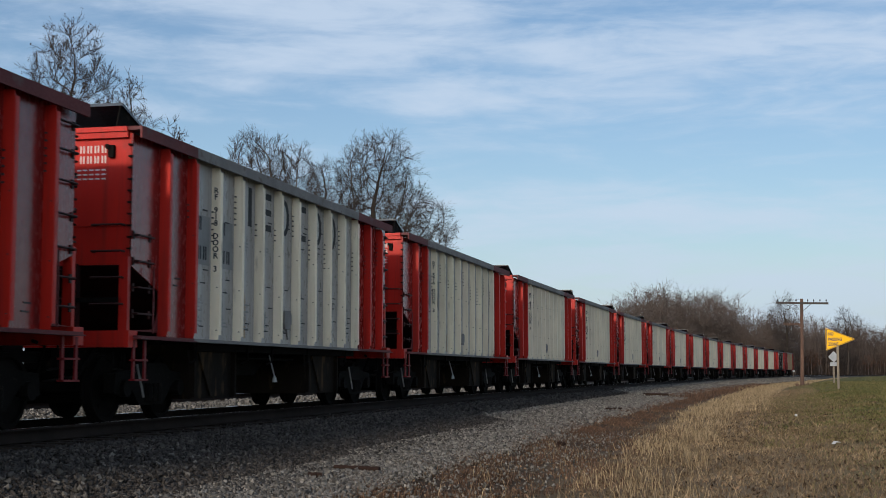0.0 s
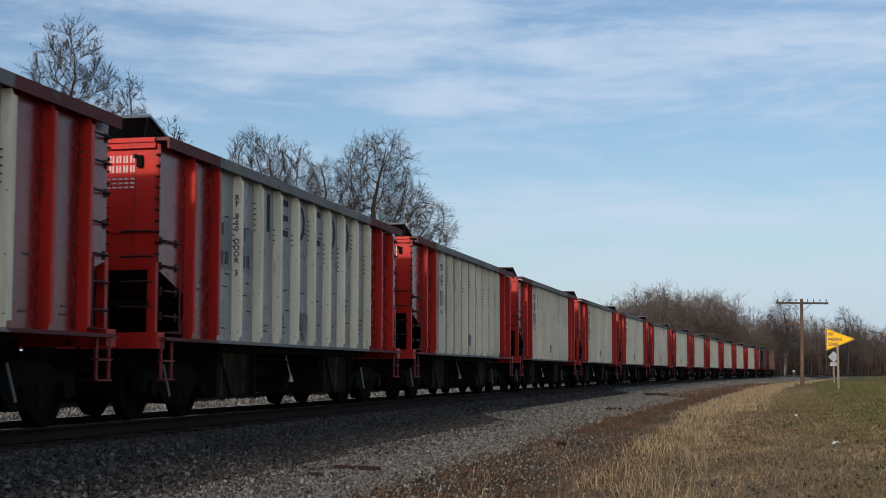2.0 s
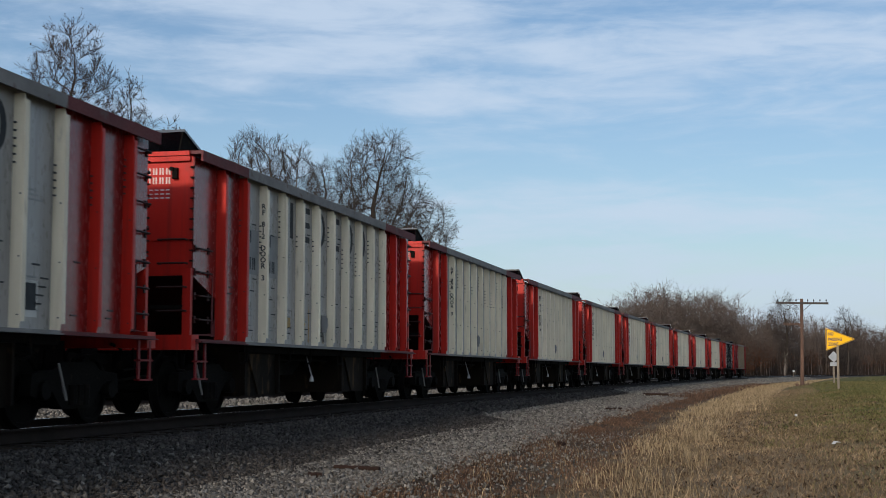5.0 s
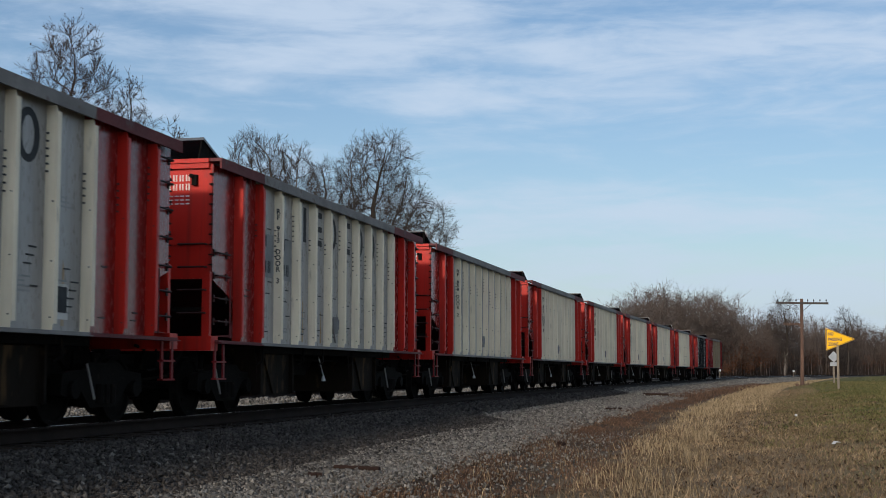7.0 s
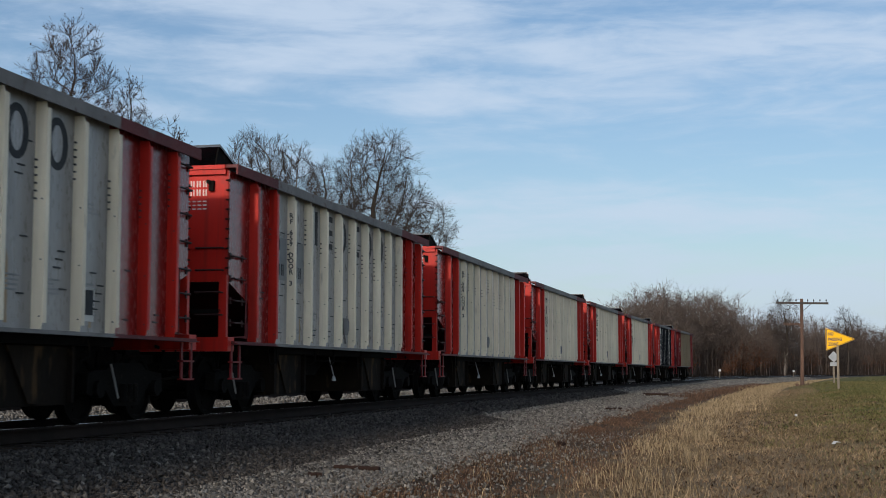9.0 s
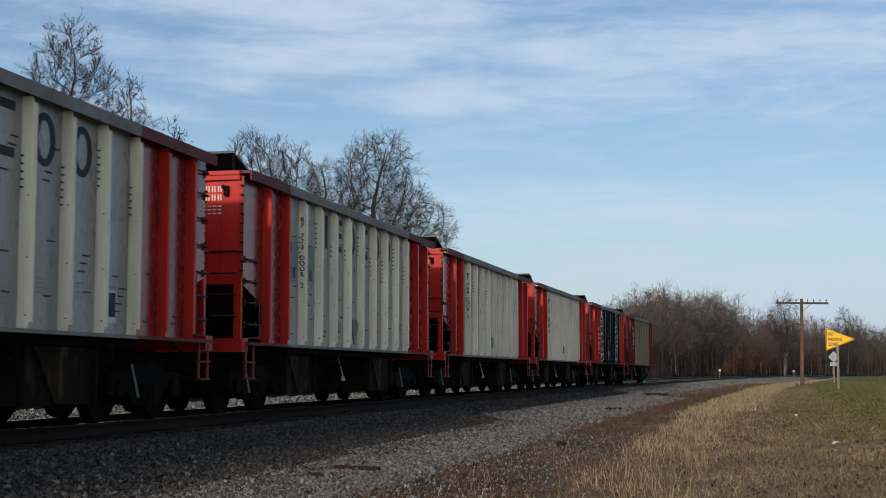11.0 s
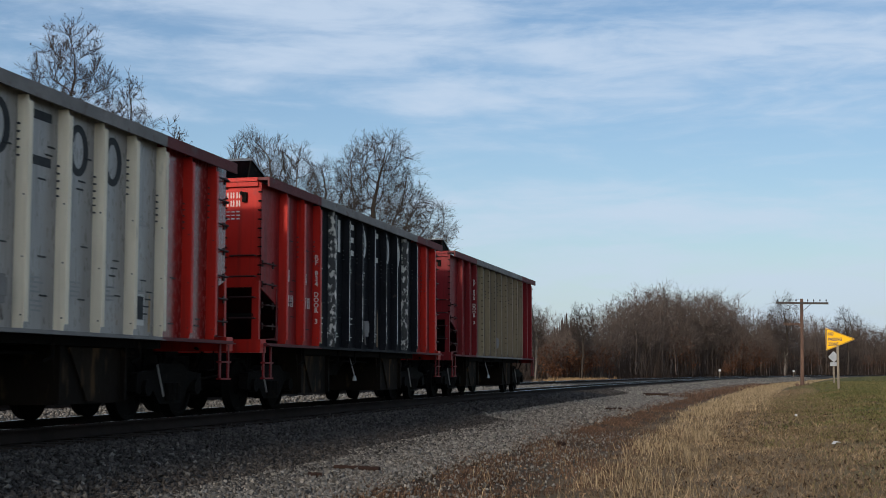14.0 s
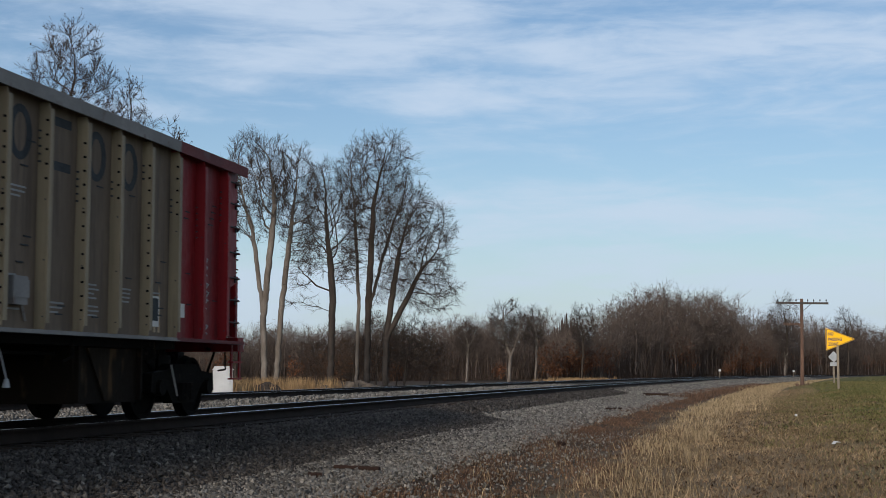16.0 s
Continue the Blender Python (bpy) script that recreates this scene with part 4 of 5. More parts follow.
for k, (x, y, h, w) in enumerate(((-9.4, 101, 3.6, 1.5), (-8.0, 98, 2.6, 1.3), (-6.4, 97, 4.4, 1.4), (-4.7, 96, 5.2, 1.5), (-3.4, 99, 4.6, 1.5), (-1.0, 100, 3.6, 1.6))):
    big_tree((x, y, -0.3), 0.06, [(0.1, 0, h * 0.55, w, w, h * 0.46, 170)], [((0, 0, -0.1), (0.1, 0, h * 0.4))], 28 + k, "low bush with brown dead leaves among the trees", leaf=0.5, lift=0.2, twig=0.6)


def far_tree(place, height, rad, seed, label, wide=0.27, bark=M_PALEBARK, fork=0.0):
    """A bare tree at the edge of the woods, its crown a rounded dome."""
    h = height
    big_tree(place, rad, [(0, 0, h * 0.68, h * wide, h * wide, h * 0.31, 210)],
             [((0, 0, -0.1), (0.02 * h, 0, h * 0.3), ((0.02 - fork) * h, 0, h * 0.62)), ((0.02 * h, 0, h * 0.28), ((0.04 + fork) * h, 0, h * 0.6))], seed, label, step=h * 0.035, bark=bark, twig=h * 0.10, many=3, lift=0.3, thin=0.014)


far_tree(at_bearing(0.0480, 178, -0.3), 10.6, 0.22, 51, "pale forked bare tree at the edge of the woods", 0.24, fork=0.09)
far_tree(at_bearing(0.0670, 184, -0.3), 10.2, 0.14, 52, "thin pale bare tree at the edge of the woods", 0.14)
far_tree(at_bearing(0.0170, 176, -0.3), 8.0, 0.13, 53, "leaning pale bare tree at the edge of the woods", 0.2)
far_tree(at_bearing(0.1010, 215, -0.3), 11.6, 0.17, 54, "bare tree at the edge of the woods", 0.2, M_BARK)
far_tree(at_bearing(0.2500, 330, -0.3), 20.0, 0.24, 55, "tall bare tree rising over the woods", 0.19, M_BARK)
far_tree(at_bearing(0.2950, 372, -0.3), 18.2, 0.24, 56, "tall bare tree rising over the woods", 0.22, M_BARK)
far_tree(at_bearing(0.2490, 310, -0.3), 8.0, 0.2, 57, "small pale-trunked tree before the woods", 0.15)


def far_woods():
    """The wall of bare woods across the view: rows of trees of several shapes, undergrowth and rusty oaks."""
    rnd = random.Random(5)
    kinds = []
    for k in range(9):
        wide = (0.20, 0.27, 0.23)[k % 3]
        pos, par, load = colony([(0, 0, 0.64, wide, wide, 0.35, 110)], [((0, 0, 0), (rnd.uniform(-0.04, 0.04), 0, 0.52))], 0.05, 0.6, 0.06, 100 + k)
        r = np.maximum(0.011 * (load / load.max()) ** 0.6, 0.0010)
        on = par >= 0
        a, b, ra, rb = pos[par[on]], pos[on], np.minimum(r[par[on]], r[on] * 1.35), r[on]
        ta, tb = twig_ends(pos, par, load, k, 0.13, 3, 0.35, 4, 3)
        m = len(ta)
        w = unit(np.random.RandomState(k).normal(0, 1, (m, 3))) * 0.0017
        flat = np.stack([ta - w, ta + w, tb], 1).reshape(-1, 3), np.arange(m * 3).reshape(m, 3)
        v, f = tube_mesh(a, b, ra, rb, 3)
        f = np.concatenate([f[:, :3], f[:, [0, 2, 3]]])
        kinds.append((join_soups((v, f), flat), pos[load <= 3]))
    bear = [-0.20, -0.16, -0.10, -0.03, 0.03, 0.07, 0.105, 0.125, 0.15, 0.19, 0.215, 0.235, 0.255, 0.275, 0.30, 0.34, 0.45, 0.6]
    away = [175, 175, 180, 195, 205, 215, 230, 250, 265, 300, 320, 335, 355, 375, 400, 440, 520, 560]
    high = [7.0, 7.0, 7.2, 7.8, 9.4, 10.5, 10.4, 13.6, 16.8, 18.2, 16.6, 15.2, 15.0, 15.4, 15.2, 14.6, 15, 15]
    vs, fs, base, leafs = [], [], 0, {0: [], 1: []}
    ov, of = None, None
    n = 760
    for k in range(n):
        b = -0.20 + 0.72 * (k + rnd.random()) / n
        row = rnd.choice((0, 0, 1, 2, 3, 4))
        d = np.interp(b, bear, away) + row * 9 + rnd.uniform(-3, 3)
        h = 1.06 * np.interp(b, bear, high) * (rnd.uniform(0.72, 1.03) if rnd.random() < 0.7 else rnd.uniform(0.3, 0.6)) * (1 + 0.03 * row)
        rust = (0.075 < b < 0.122 and rnd.random() < 0.40) or (0.205 < b < 0.238 and rnd.random() < 0.6) or rnd.random() < 0.03
        if rust:
            d, h = np.interp(b, bear, away) - 7 + rnd.uniform(-3, 3), h * 0.7
        off = np.array([b * d, d, -0.3])
        (v, f), tips = kinds[rnd.randrange(9)]
        a = rnd.uniform(0, 6.28)
        rot = np.array([[math.cos(a), -math.sin(a), 0], [math.sin(a), math.cos(a), 0], [0, 0, 1]])
        wide = rnd.uniform(0.85, 1.3)
        vs.append((v @ rot.T) * np.array([h * wide, h * wide, h]) + off)
        fs.append(f + base)
        base += len(v)
        if rust:
            low = tips
            leafs[1].append((low @ rot.T) * np.array([h * wide, h * wide, h * 0.75]) + off)
        elif rnd.random() < 0.04:
            leafs[0].append((tips[::2] @ rot.T) * np.array([h * wide, h * wide, h]) + off)
    ob = soup("far_woods", np.concatenate(vs), np.concatenate(fs), M_WOODS)
    tagged(ob, "wall of bare grey-brown winter woods beyond the railway", "woods", kind="stuff")
    v, f = leaves_at(np.concatenate(leafs[1]), 0.17, 3, 0.45, 3)
    tagged(soup("oak_foliage", v, f, M_OAKLEAF), "rust-brown dead oak leaves in the woods", "foliage", kind="stuff")
    v, f = leaves_at(np.concatenate(leafs[0]), 0.10, 4, 0.2, 1)
    tagged(soup("dead_foliage", v, f, M_DRYLEAF), "sparse dead leaves in the woods", "foliage", kind="stuff")
    # undergrowth: thin leaning stems
    m = 42000
    rs = np.random.RandomState(9)
    b = rs.uniform(-0.2, 0.5, m)
    d = np.interp(b, bear, away) + rs.uniform(-4, 52, m)
    h = np.interp(b, bear, high) * rs.uniform(0.08, 0.55, m) * np.where(rs.rand(m) < 0.2, 1.5, 1.0)
    p = np.stack([b * d, d, np.full(m, -0.3)], 1)
    tip = p + np.stack([rs.normal(0, 0.3, m) * h, rs.normal(0, 0.3, m) * h, h], 1)
    w = rs.uniform(0.012, 0.045, m)
    side = np.stack([w, rs.normal(0, 0.02, m), np.zeros(m)], 1)
    v = np.stack([p - side, p + side, tip + side * 0.3, tip - side * 0.3], 1).reshape(-1, 3)
    f = np.arange(m)[:, None] * 4 + np.arange(4)[None]
    tagged(soup("undergrowth", v, f, M_BRUSH), "tangle of thin bare stems at the woods' edge", "undergrowth", kind="stuff")


far_woods()


def woods_depth():
    """The dense dark inside of the woods, far behind the first trees: a broken ridge of brush."""
    bear = [-0.22, -0.03, 0.07, 0.125, 0.19, 0.235, 0.30, 0.45, 0.62]
    away = [240, 262, 285, 318, 362, 400, 460, 590, 650]
    high = [5.6, 6.6, 9.4, 11.6, 15.0, 13.0, 12.6, 14, 14]
    rs = np.random.RandomState(15)
    n = 2600
    b = np.linspace(-0.22, 0.62, n)
    d = np.interp(b, bear, away)
    h = np.interp(b, bear, high) * (0.80 + 0.30 * rs.rand(n)) * (1 + 0.18 * np.sin(b * 90) + 0.12 * np.sin(b * 211 + 1))
    rows = []
    for k, (dz, dd) in enumerate(((0.0, -3.0), (0.35, 0.0), (0.7, 1.5), (1.0, 3.0), (0.9, 8.0), (0.0, 12.0))):
        wob = rs.normal(0, 0.8, n)
        rows.append(np.stack([b * (d + dd + wob), d + dd + wob, -0.4 + h * dz], 1))
    v = np.stack(rows, 1).reshape(-1, 3)
    idx = np.arange(n * 6).reshape(n, 6)
    f = np.stack([idx[:-1, :-1], idx[1:, :-1], idx[1:, 1:], idx[:-1, 1:]], -1).reshape(-1, 4)
    tagged(soup("backdrop", v, f, M_BRUSH), "dense brown brush deep in the woods", "backdrop", kind="structure")


woods_depth()


# ---- roadside things ----
M_POLE = material("weathered_brown_pole_wood", (0.115, 0.062, 0.040), (0.072, 0.041, 0.029), 0.9, scale=3, fine=25, bump=0.4, stretch=(1, 1, 0.2))
M_ARM = material("grey_weathered_wood", (0.062, 0.049, 0.042), (0.040, 0.033, 0.029), 0.9, scale=3, fine=25, bump=0.3)
M_GLASSY = material("dark_insulator_glass", (0.03, 0.035, 0.04), (0.05, 0.055, 0.06), 0.2, scale=3, fine=20, bump=0.0)
M_YELLOW = material("yellow_sign_sheeting", (0.80, 0.42, 0.004), (0.75, 0.39, 0.004), 0.6, spec=0.15, scale=1.5, fine=12, bump=0.0)
M_SIGNBLACK = material("black_sign_ink", (0.02, 0.02, 0.02), (0.03, 0.03, 0.03), 0.5, scale=4, fine=20, bump=0.0)
M_BACK = material("bare_aluminium_sign_back", (0.40, 0.40, 0.40), (0.32, 0.32, 0.32), 0.5, 0.5, scale=3, fine=20, bump=0.05)
M_POST = material("grey_wood_post", (0.20, 0.165, 0.12), (0.14, 0.115, 0.085), 0.9, scale=3, fine=25, bump=0.3, stretch=(1, 1, 0.3))


def telegraph_pole(place, height):
    pole = new("telegraph_pole")
    pole.matrix_basis = pose(*place, 0, 0.8, -4)
    part("pole", rod(B(), (0, 0, -0.3), (0, 0, height), 0.15, 12, 0.115), M_POLE, pole, smooth=False)
    arm = part("crossarm", box(B(), -1.88, 1.90, -0.17, -0.06, height - 0.40, height - 0.25), M_ARM, pole, "grey weathered crossarm")
    for x in (-1.75, -1.3, -0.85, -0.42, 0.42, 0.85, 1.3, 1.75):
        bm = B()
        rod(bm, (x, -0.115, height - 0.25), (x, -0.115, height - 0.14), 0.02, 6)
        rod(bm, (x, -0.115, height - 0.16), (x, -0.115, height - 0.04), 0.055, 8, 0.035)
        part("insulator", bm, M_GLASSY, arm, "dark glass insulator")
    for sd in (-1, 1):
        part("brace", rod(B(), (sd * 0.62, -0.13, height - 0.40), (sd * 0.03, -0.13, height - 0.95), 0.022, 6), M_ARM, pole)
    part("lower_arm", box(B(), -1.35, -0.05, -0.15, -0.06, height - 1.95, height - 1.80), M_POLE, pole)
    part("guy_strut", rod(B(), (0.1, -0.1, height - 2.2), (0.95, -0.1, height - 1.55), 0.025, 6), M_BACK, pole)
    bm = B()
    for k in range(9):
        a = k * 0.7
        rod(bm, (0.3 * math.cos(a), 0.3 * math.sin(a), -0.1), (0.5 * math.cos(a), 0.5 * math.sin(a), 0.12), 0.08, 6, 0.03)
    part("earth_clods", bm, M_POLE, pole)
    return tagged(pole, "weathered brown wooden telegraph pole with insulators on its crossarm", "telegraph pole")


telegraph_pole(at_bearing(0.2618, 100, -0.07), 6.32)


def pennant_sign(place):
    sg = new("road_sign")
    sg.matrix_basis = pose(*place, 0, 0, -14)
    h, w, z = 0.52, 1.30, 2.24
    part("post", box(B(), 0.44, 0.54, 0.02, 0.12, -0.3, 2.1), M_POST, sg, "grey wooden post")

    def tri(k, y0, y1):
        c = w * 0.36
        pts = [(-0.02, -h), (-0.02, h), (w - 0.02, 0.0)]
        out = []
        for i, (x, zz) in enumerate(pts):
            for j in ((i - 1) % 3, (i + 1) % 3):
                ox, oz = pts[j]
                out.append((x + (ox - x) * 0.04, zz + (oz - zz) * 0.04))
        return slab(B(), [(c + (x - c) * k, z + zz * k) for x, zz in out], 1, y0, y1)
    part("plate", tri(1.0, 0.0, 0.015), M_YELLOW, sg, "yellow pennant plate")
    part("border", tri(0.95, -0.004, 0.0), M_SIGNBLACK, sg, "black border line")
    part("face", tri(0.885, -0.008, -0.004), M_YELLOW, sg)
    for line, zz in (("NO", 0.33), ("PASSING", 0.09), ("ZONE", -0.13)):
        m = Matrix.Translation((0.08, -0.010, z + zz)) @ Euler((radians(90), 0, 0)).to_matrix().to_4x4() @ Matrix.Diagonal((0.8, 1, 1, 1))
        cu_ob = text_mesh("lettering", line, 0.20, m, M_SIGNBLACK, sg, 1.0, 0.008)
        wdt = max(v.co.x for v in cu_ob.data.vertices) - min(v.co.x for v in cu_ob.data.vertices)
        off = 0.08 - min(v.co.x for v in cu_ob.data.vertices)
        for v in cu_ob.data.vertices:
            v.co.x += off
    return tagged(sg, "yellow triangular no passing zone sign on a wooden post", "road sign")


pennant_sign(at_bearing(0.2800, 62, 0.13))


def sign_back(place):
    sg = new("road_sign")
    sg.matrix_basis = pose(*place, 0, 0, 6)
    part("post", box(B(), -0.05, 0.05, 0.02, 0.10, -0.6, 2.3), M_POST, sg, "grey metal post")
    r = 0.40
    part("plate", slab(B(), [(-r, 1.95), (0, 1.95 + r), (r, 1.95), (0, 1.95 - r)], 1, 0.0, 0.015), M_BACK, sg, "bare back of a diamond plate")
    part("lower_plate", box(B(), -0.27, 0.27, 0.0, 0.015, 1.31, 1.58), M_BACK, sg)
    return tagged(sg, "bare metal back of a diamond road sign", "road sign")


sign_back(at_bearing(0.2852, 95, 0.0))


def cabinet(place):
    c = new("signal_cabinet")
    c.matrix_basis = pose(*place, 0, 0, 12)
    part("plinth", box(B(), -0.48, 0.48, -0.35, 0.35, -0.3, 0.1), M_GRAVEL, c)
    bm = box(B(), -0.44, 0.44, -0.32, 0.32, 0.1, 1.25)
    bmesh.ops.bevel(bm, geom=bm.edges[:], offset=0.02, segments=2, affect="EDGES")
    part("body", bm, M_CABINET, c)
    part("lid", slab(B(), [(-0.48, 1.25), (0.48, 1.25), (0.36, 1.42), (-0.36, 1.42)], 1, -0.36, 0.36), M_CABINET, c)
    door = part("door", box(B(), -0.38, 0.38, -0.335, -0.32, 0.16, 1.2), M_CABINET, c)
    part("handle", rod(B(), (0.3, -0.36, 0.6), (0.3, -0.36, 0.78), 0.015, 6), M_BACK, door)
    return tagged(c, "white painted steel signal cabinet beside the far track", "cabinet")


cabinet(at_bearing(-0.1605, 62, -0.27))


def marker(place, h):
    mk = new("marker_post")
    mk.location = place
    part("stake", box(B(), -0.04, 0.04, -0.03, 0.03, -0.3, h), M_POST, mk)
    part("plate", box(B(), -0.17, 0.17, -0.05, -0.03, h - 0.28, h), M_CABINET, mk, "small white plate")
    return tagged(mk, "small white trackside marker on a short post", "marker", "trackside markers")


marker(at_bearing(0.2018, 190, -0.25), 1.55)
marker(at_bearing(0.2557, 230, -0.25), 1.5)


def lump(name, place, size, seed, mat, label, category, group=""):
    bm = B()
    bmesh.ops.create_icosphere(bm, subdivisions=3, radius=1)
    for v in bm.verts:
        n = 1 + 0.35 * noise.noise(v.co * 1.7 + Vector((seed, 0, 0))) + 0.15 * noise.noise(v.co * 4 + Vector((0, seed, 0)))
        v.co = Vector((v.co.x * size[0], v.co.y * size[1], v.co.z * size[2])) * n
    ob = part(name, bm, mat)
    ob.location = place
    return tagged(ob, label, category, group)


M_DIRT = material("dark_earth", (0.035, 0.028, 0.024), (0.055, 0.045, 0.038), 0.95, scale=3, fine=18, bump=0.6, bump_size=0.05, spec=0.06)
M_ROCK = material("grey_rubble_stone", (0.11, 0.09, 0.072), (0.055, 0.046, 0.038), 0.9, scale=3, fine=18, bump=0.5, bump_size=0.04, spec=0.06)
lump("dirt_mound", at_bearing(-0.1305, 66, -0.28), (0.95, 0.6, 0.62), 3, M_DIRT, "low dark mound of earth beside the far track", "mound")
for k, (b, sz) in enumerate(((-0.0865, 0.40), (-0.078, 0.30), (-0.0665, 0.55), (-0.0600, 0.62), (-0.0540, 0.5), (-0.0490, 0.35))):
    lump("boulder", at_bearing(b, 74 + (k % 2), -0.22), (sz, sz * 0.8, sz * 1.05), 10 + k, M_ROCK, "rough grey-brown boulder in a rubble pile", "boulder", "rubble beside the far track")

M_LOG = material("rotten_reddish_wood", (0.034, 0.020, 0.015), (0.020, 0.013, 0.011), 0.95, scale=4, fine=30, bump=0.5, stretch=(0.3, 2, 2), spec=0.06)


def old_timber(s, q, length, rad, turn, label):
    bm = B()
    rings = []
    for k in range(7):
        r = rad * (1 - 0.04 * k) * (1 + 0.08 * math.sin(k * 2.3))
        rings.append([bm.verts.new((-length / 2 + length * k / 6, 0.012 * math.sin(k * 2.0) + r * math.cos(a), rad * 0.8 + r * math.sin(a))) for a in [2 * math.pi * i / 7 for i in range(7)]])
    for la, lb in zip(rings, rings[1:]):
        for i in range(7):
            bm.faces.new((la[i], la[(i + 1) % 7], lb[(i + 1) % 7], lb[i]))
    bm.faces.new(rings[0]), bm.faces.new(rings[-1])
    bmesh.ops.recalc_face_normals(bm, faces=bm.faces[:])
    ob = part("old_timber", bm, M_LOG)
    z = float(np.interp(q, [1.75, 3.3, 6.5], [0, -0.36, -0.46]))
    ob.matrix_basis = pose(*on_line(s, q, z + 0.01), 0, 0, turn)
    return tagged(ob, label, "timber", "scrap wood on the gravel")


old_timber(16.9, 4.45, 0.62, 0.05, -20, "rotten reddish-brown piece of timber on the gravel")
old_timber(15.7, 4.28, 0.16, 0.045, 10, "short dark stub of timber on the gravel")
old_timber(71, 3.7, 1.3, 0.11, 8, "dark weathered tie end lying on the gravel")
old_timber(46, 4.6, 0.7, 0.06, 40, "dark broken plank on the gravel")
old_timber(24.5, 6.0, 0.18, 0.05, 60, "dark stump of wood in dry weeds")


def litter(place, size, turn):
    bm = B()
    slab(bm, [(-size, 0.01), (-size * 0.2, 0.05), (size, 0.03), (size, 0.036), (-size * 0.2, 0.056), (-size, 0.016)], 1, -size * 0.6, size * 0.6)
    ob = part("litter", bm, M_CABINET)
    ob.matrix_basis = pose(*place, 0, 0, turn)
    return tagged(ob, "crumpled white scrap of paper on the grass", "litter", "litter on the grass")


litter((5.85, 20.5, -0.20), 0.06, 30)
litter((8.6, 33.5, -0.20), 0.05, 80)


# ---- dry grass and stones ----
def bank_z(s, q):
    return ground_z(q) + bank_lift(s, q)


def blades(name, spans, mat, label, seed, lean=0.35, even=0.0):
    """Blades of grass: bent strips of two joints, scattered over stretches of (s0, s1, q0, q1, number, height, width)."""
    rs = np.random.RandomState(seed)
    S, Q, Hh, W = [], [], [], []
    for s0, s1, q0, q1, n, h, w in spans:
        m = n * 2
        s, q = rs.uniform(s0, s1, m), rs.uniform(q0, q1, m)
        keep = (np.sin(s * 2.1 + 3 * np.sin(q * 1.3)) + np.sin(q * 3.7 + s) + rs.normal(0, 0.9, m) > -0.1 - even)
        edge = np.minimum(np.minimum(q - q0, q1 - q) / (0.25 * (q1 - q0)), 1)
        keep &= rs.rand(m) < edge + 0.1
        s, q = s[keep][:n], q[keep][:n]
        S.append(s), Q.append(q), Hh.append(h * rs.uniform(0.4, 1.25, len(s))), W.append(w * rs.uniform(0.6, 1.3, len(s)))
    s, q, h, w = map(np.concatenate, (S, Q, Hh, W))
    x, y = on_lines(s, q)
    p = np.stack([x, y, bank_z(s, q) - 0.02], 1)
    n = len(p)
    a = rs.uniform(0, 6.28, n)
    side = np.stack([np.cos(a), np.sin(a), np.zeros(n)], 1) * w[:, None] * 0.5
    b = rs.uniform(0, 6.28, n)
    bend = np.stack([np.cos(b), np.sin(b), np.zeros(n)], 1) * (h * rs.uniform(0.1, 1.0, n) * lean)[:, None]
    up = np.stack([np.zeros(n), np.zeros(n), h], 1)
    mid, tip = p + bend * 0.35 + up * 0.6, p + bend * 1.3 + up
    v = np.stack([p - side, p + side, mid + side * 0.7, mid - side * 0.7, tip], 1).reshape(-1, 3)
    k = np.arange(n)[:, None] * 5
    f = np.concatenate([k + np.array([[0, 1, 2]]), k + np.array([[0, 2, 3]]), k + np.array([[3, 2, 4]])])
    return tagged(soup(name, v, f, mat), label, "grass", kind="stuff")


M_TAN = material("tan_dead_grass", (0.30, 0.225, 0.135), (0.20, 0.15, 0.09), 0.9, scale=0.8, fine=9, bump=0.0, island=0.55, spec=0.06)
M_SHORT = material("short_brown_turf", (0.235, 0.17, 0.10), (0.125, 0.09, 0.055), 0.9, scale=0.9, fine=5, bump=0.0, island=0.7, spec=0.06)
M_WEED = material("brown_dead_weeds", (0.118, 0.070, 0.045), (0.066, 0.042, 0.030), 0.9, scale=0.8, fine=9, bump=0.0, island=0.5, spec=0.06)
M_LAWN = material("patchy_lawn_grass", (0.072, 0.084, 0.027), (0.13, 0.105, 0.048), 0.9, scale=0.5, fine=5, bump=0.0, island=0.6, spec=0.06)
M_REED = material("buff_reed_grass", (0.25, 0.165, 0.085), (0.17, 0.11, 0.06), 0.9, scale=0.8, fine=6, bump=0.0, island=0.35, spec=0.06)
blades("tall_grass", [(11, 30, 7.2, 8.9, 1900, 0.22, 0.007), (20, 60, 7.0, 8.8, 2600, 0.20, 0.012), (42, 115, 6.6, 9.8, 9500, 0.15, 0.026), (11, 24, 5.6, 7.4, 250, 0.22, 0.006), (105, 230, 5.2, 11.5, 9000, 0.16, 0.06)], M_TAN, "tall tan dead grass along the bank", 1, 0.8)
blades("dead_weeds", [(10, 32, 4.3, 8.4, 20000, 0.085, 0.008), (28, 75, 4.4, 6.6, 9000, 0.10, 0.018), (70, 150, 3.8, 6.6, 5000, 0.18, 0.05), (12, 40, 4.6, 6.4, 9000, 0.07, 0.009)], M_WEED, "brown dead weeds at the edge of the gravel", 2, 0.9)
blades("short_dead_grass", [(9, 28, 7.2, 13.5, 36000, 0.06, 0.009), (24, 80, 7.2, 11.6, 22000, 0.07, 0.020)], M_SHORT, "short brown dead turf", 3, 1.6, 1.4)
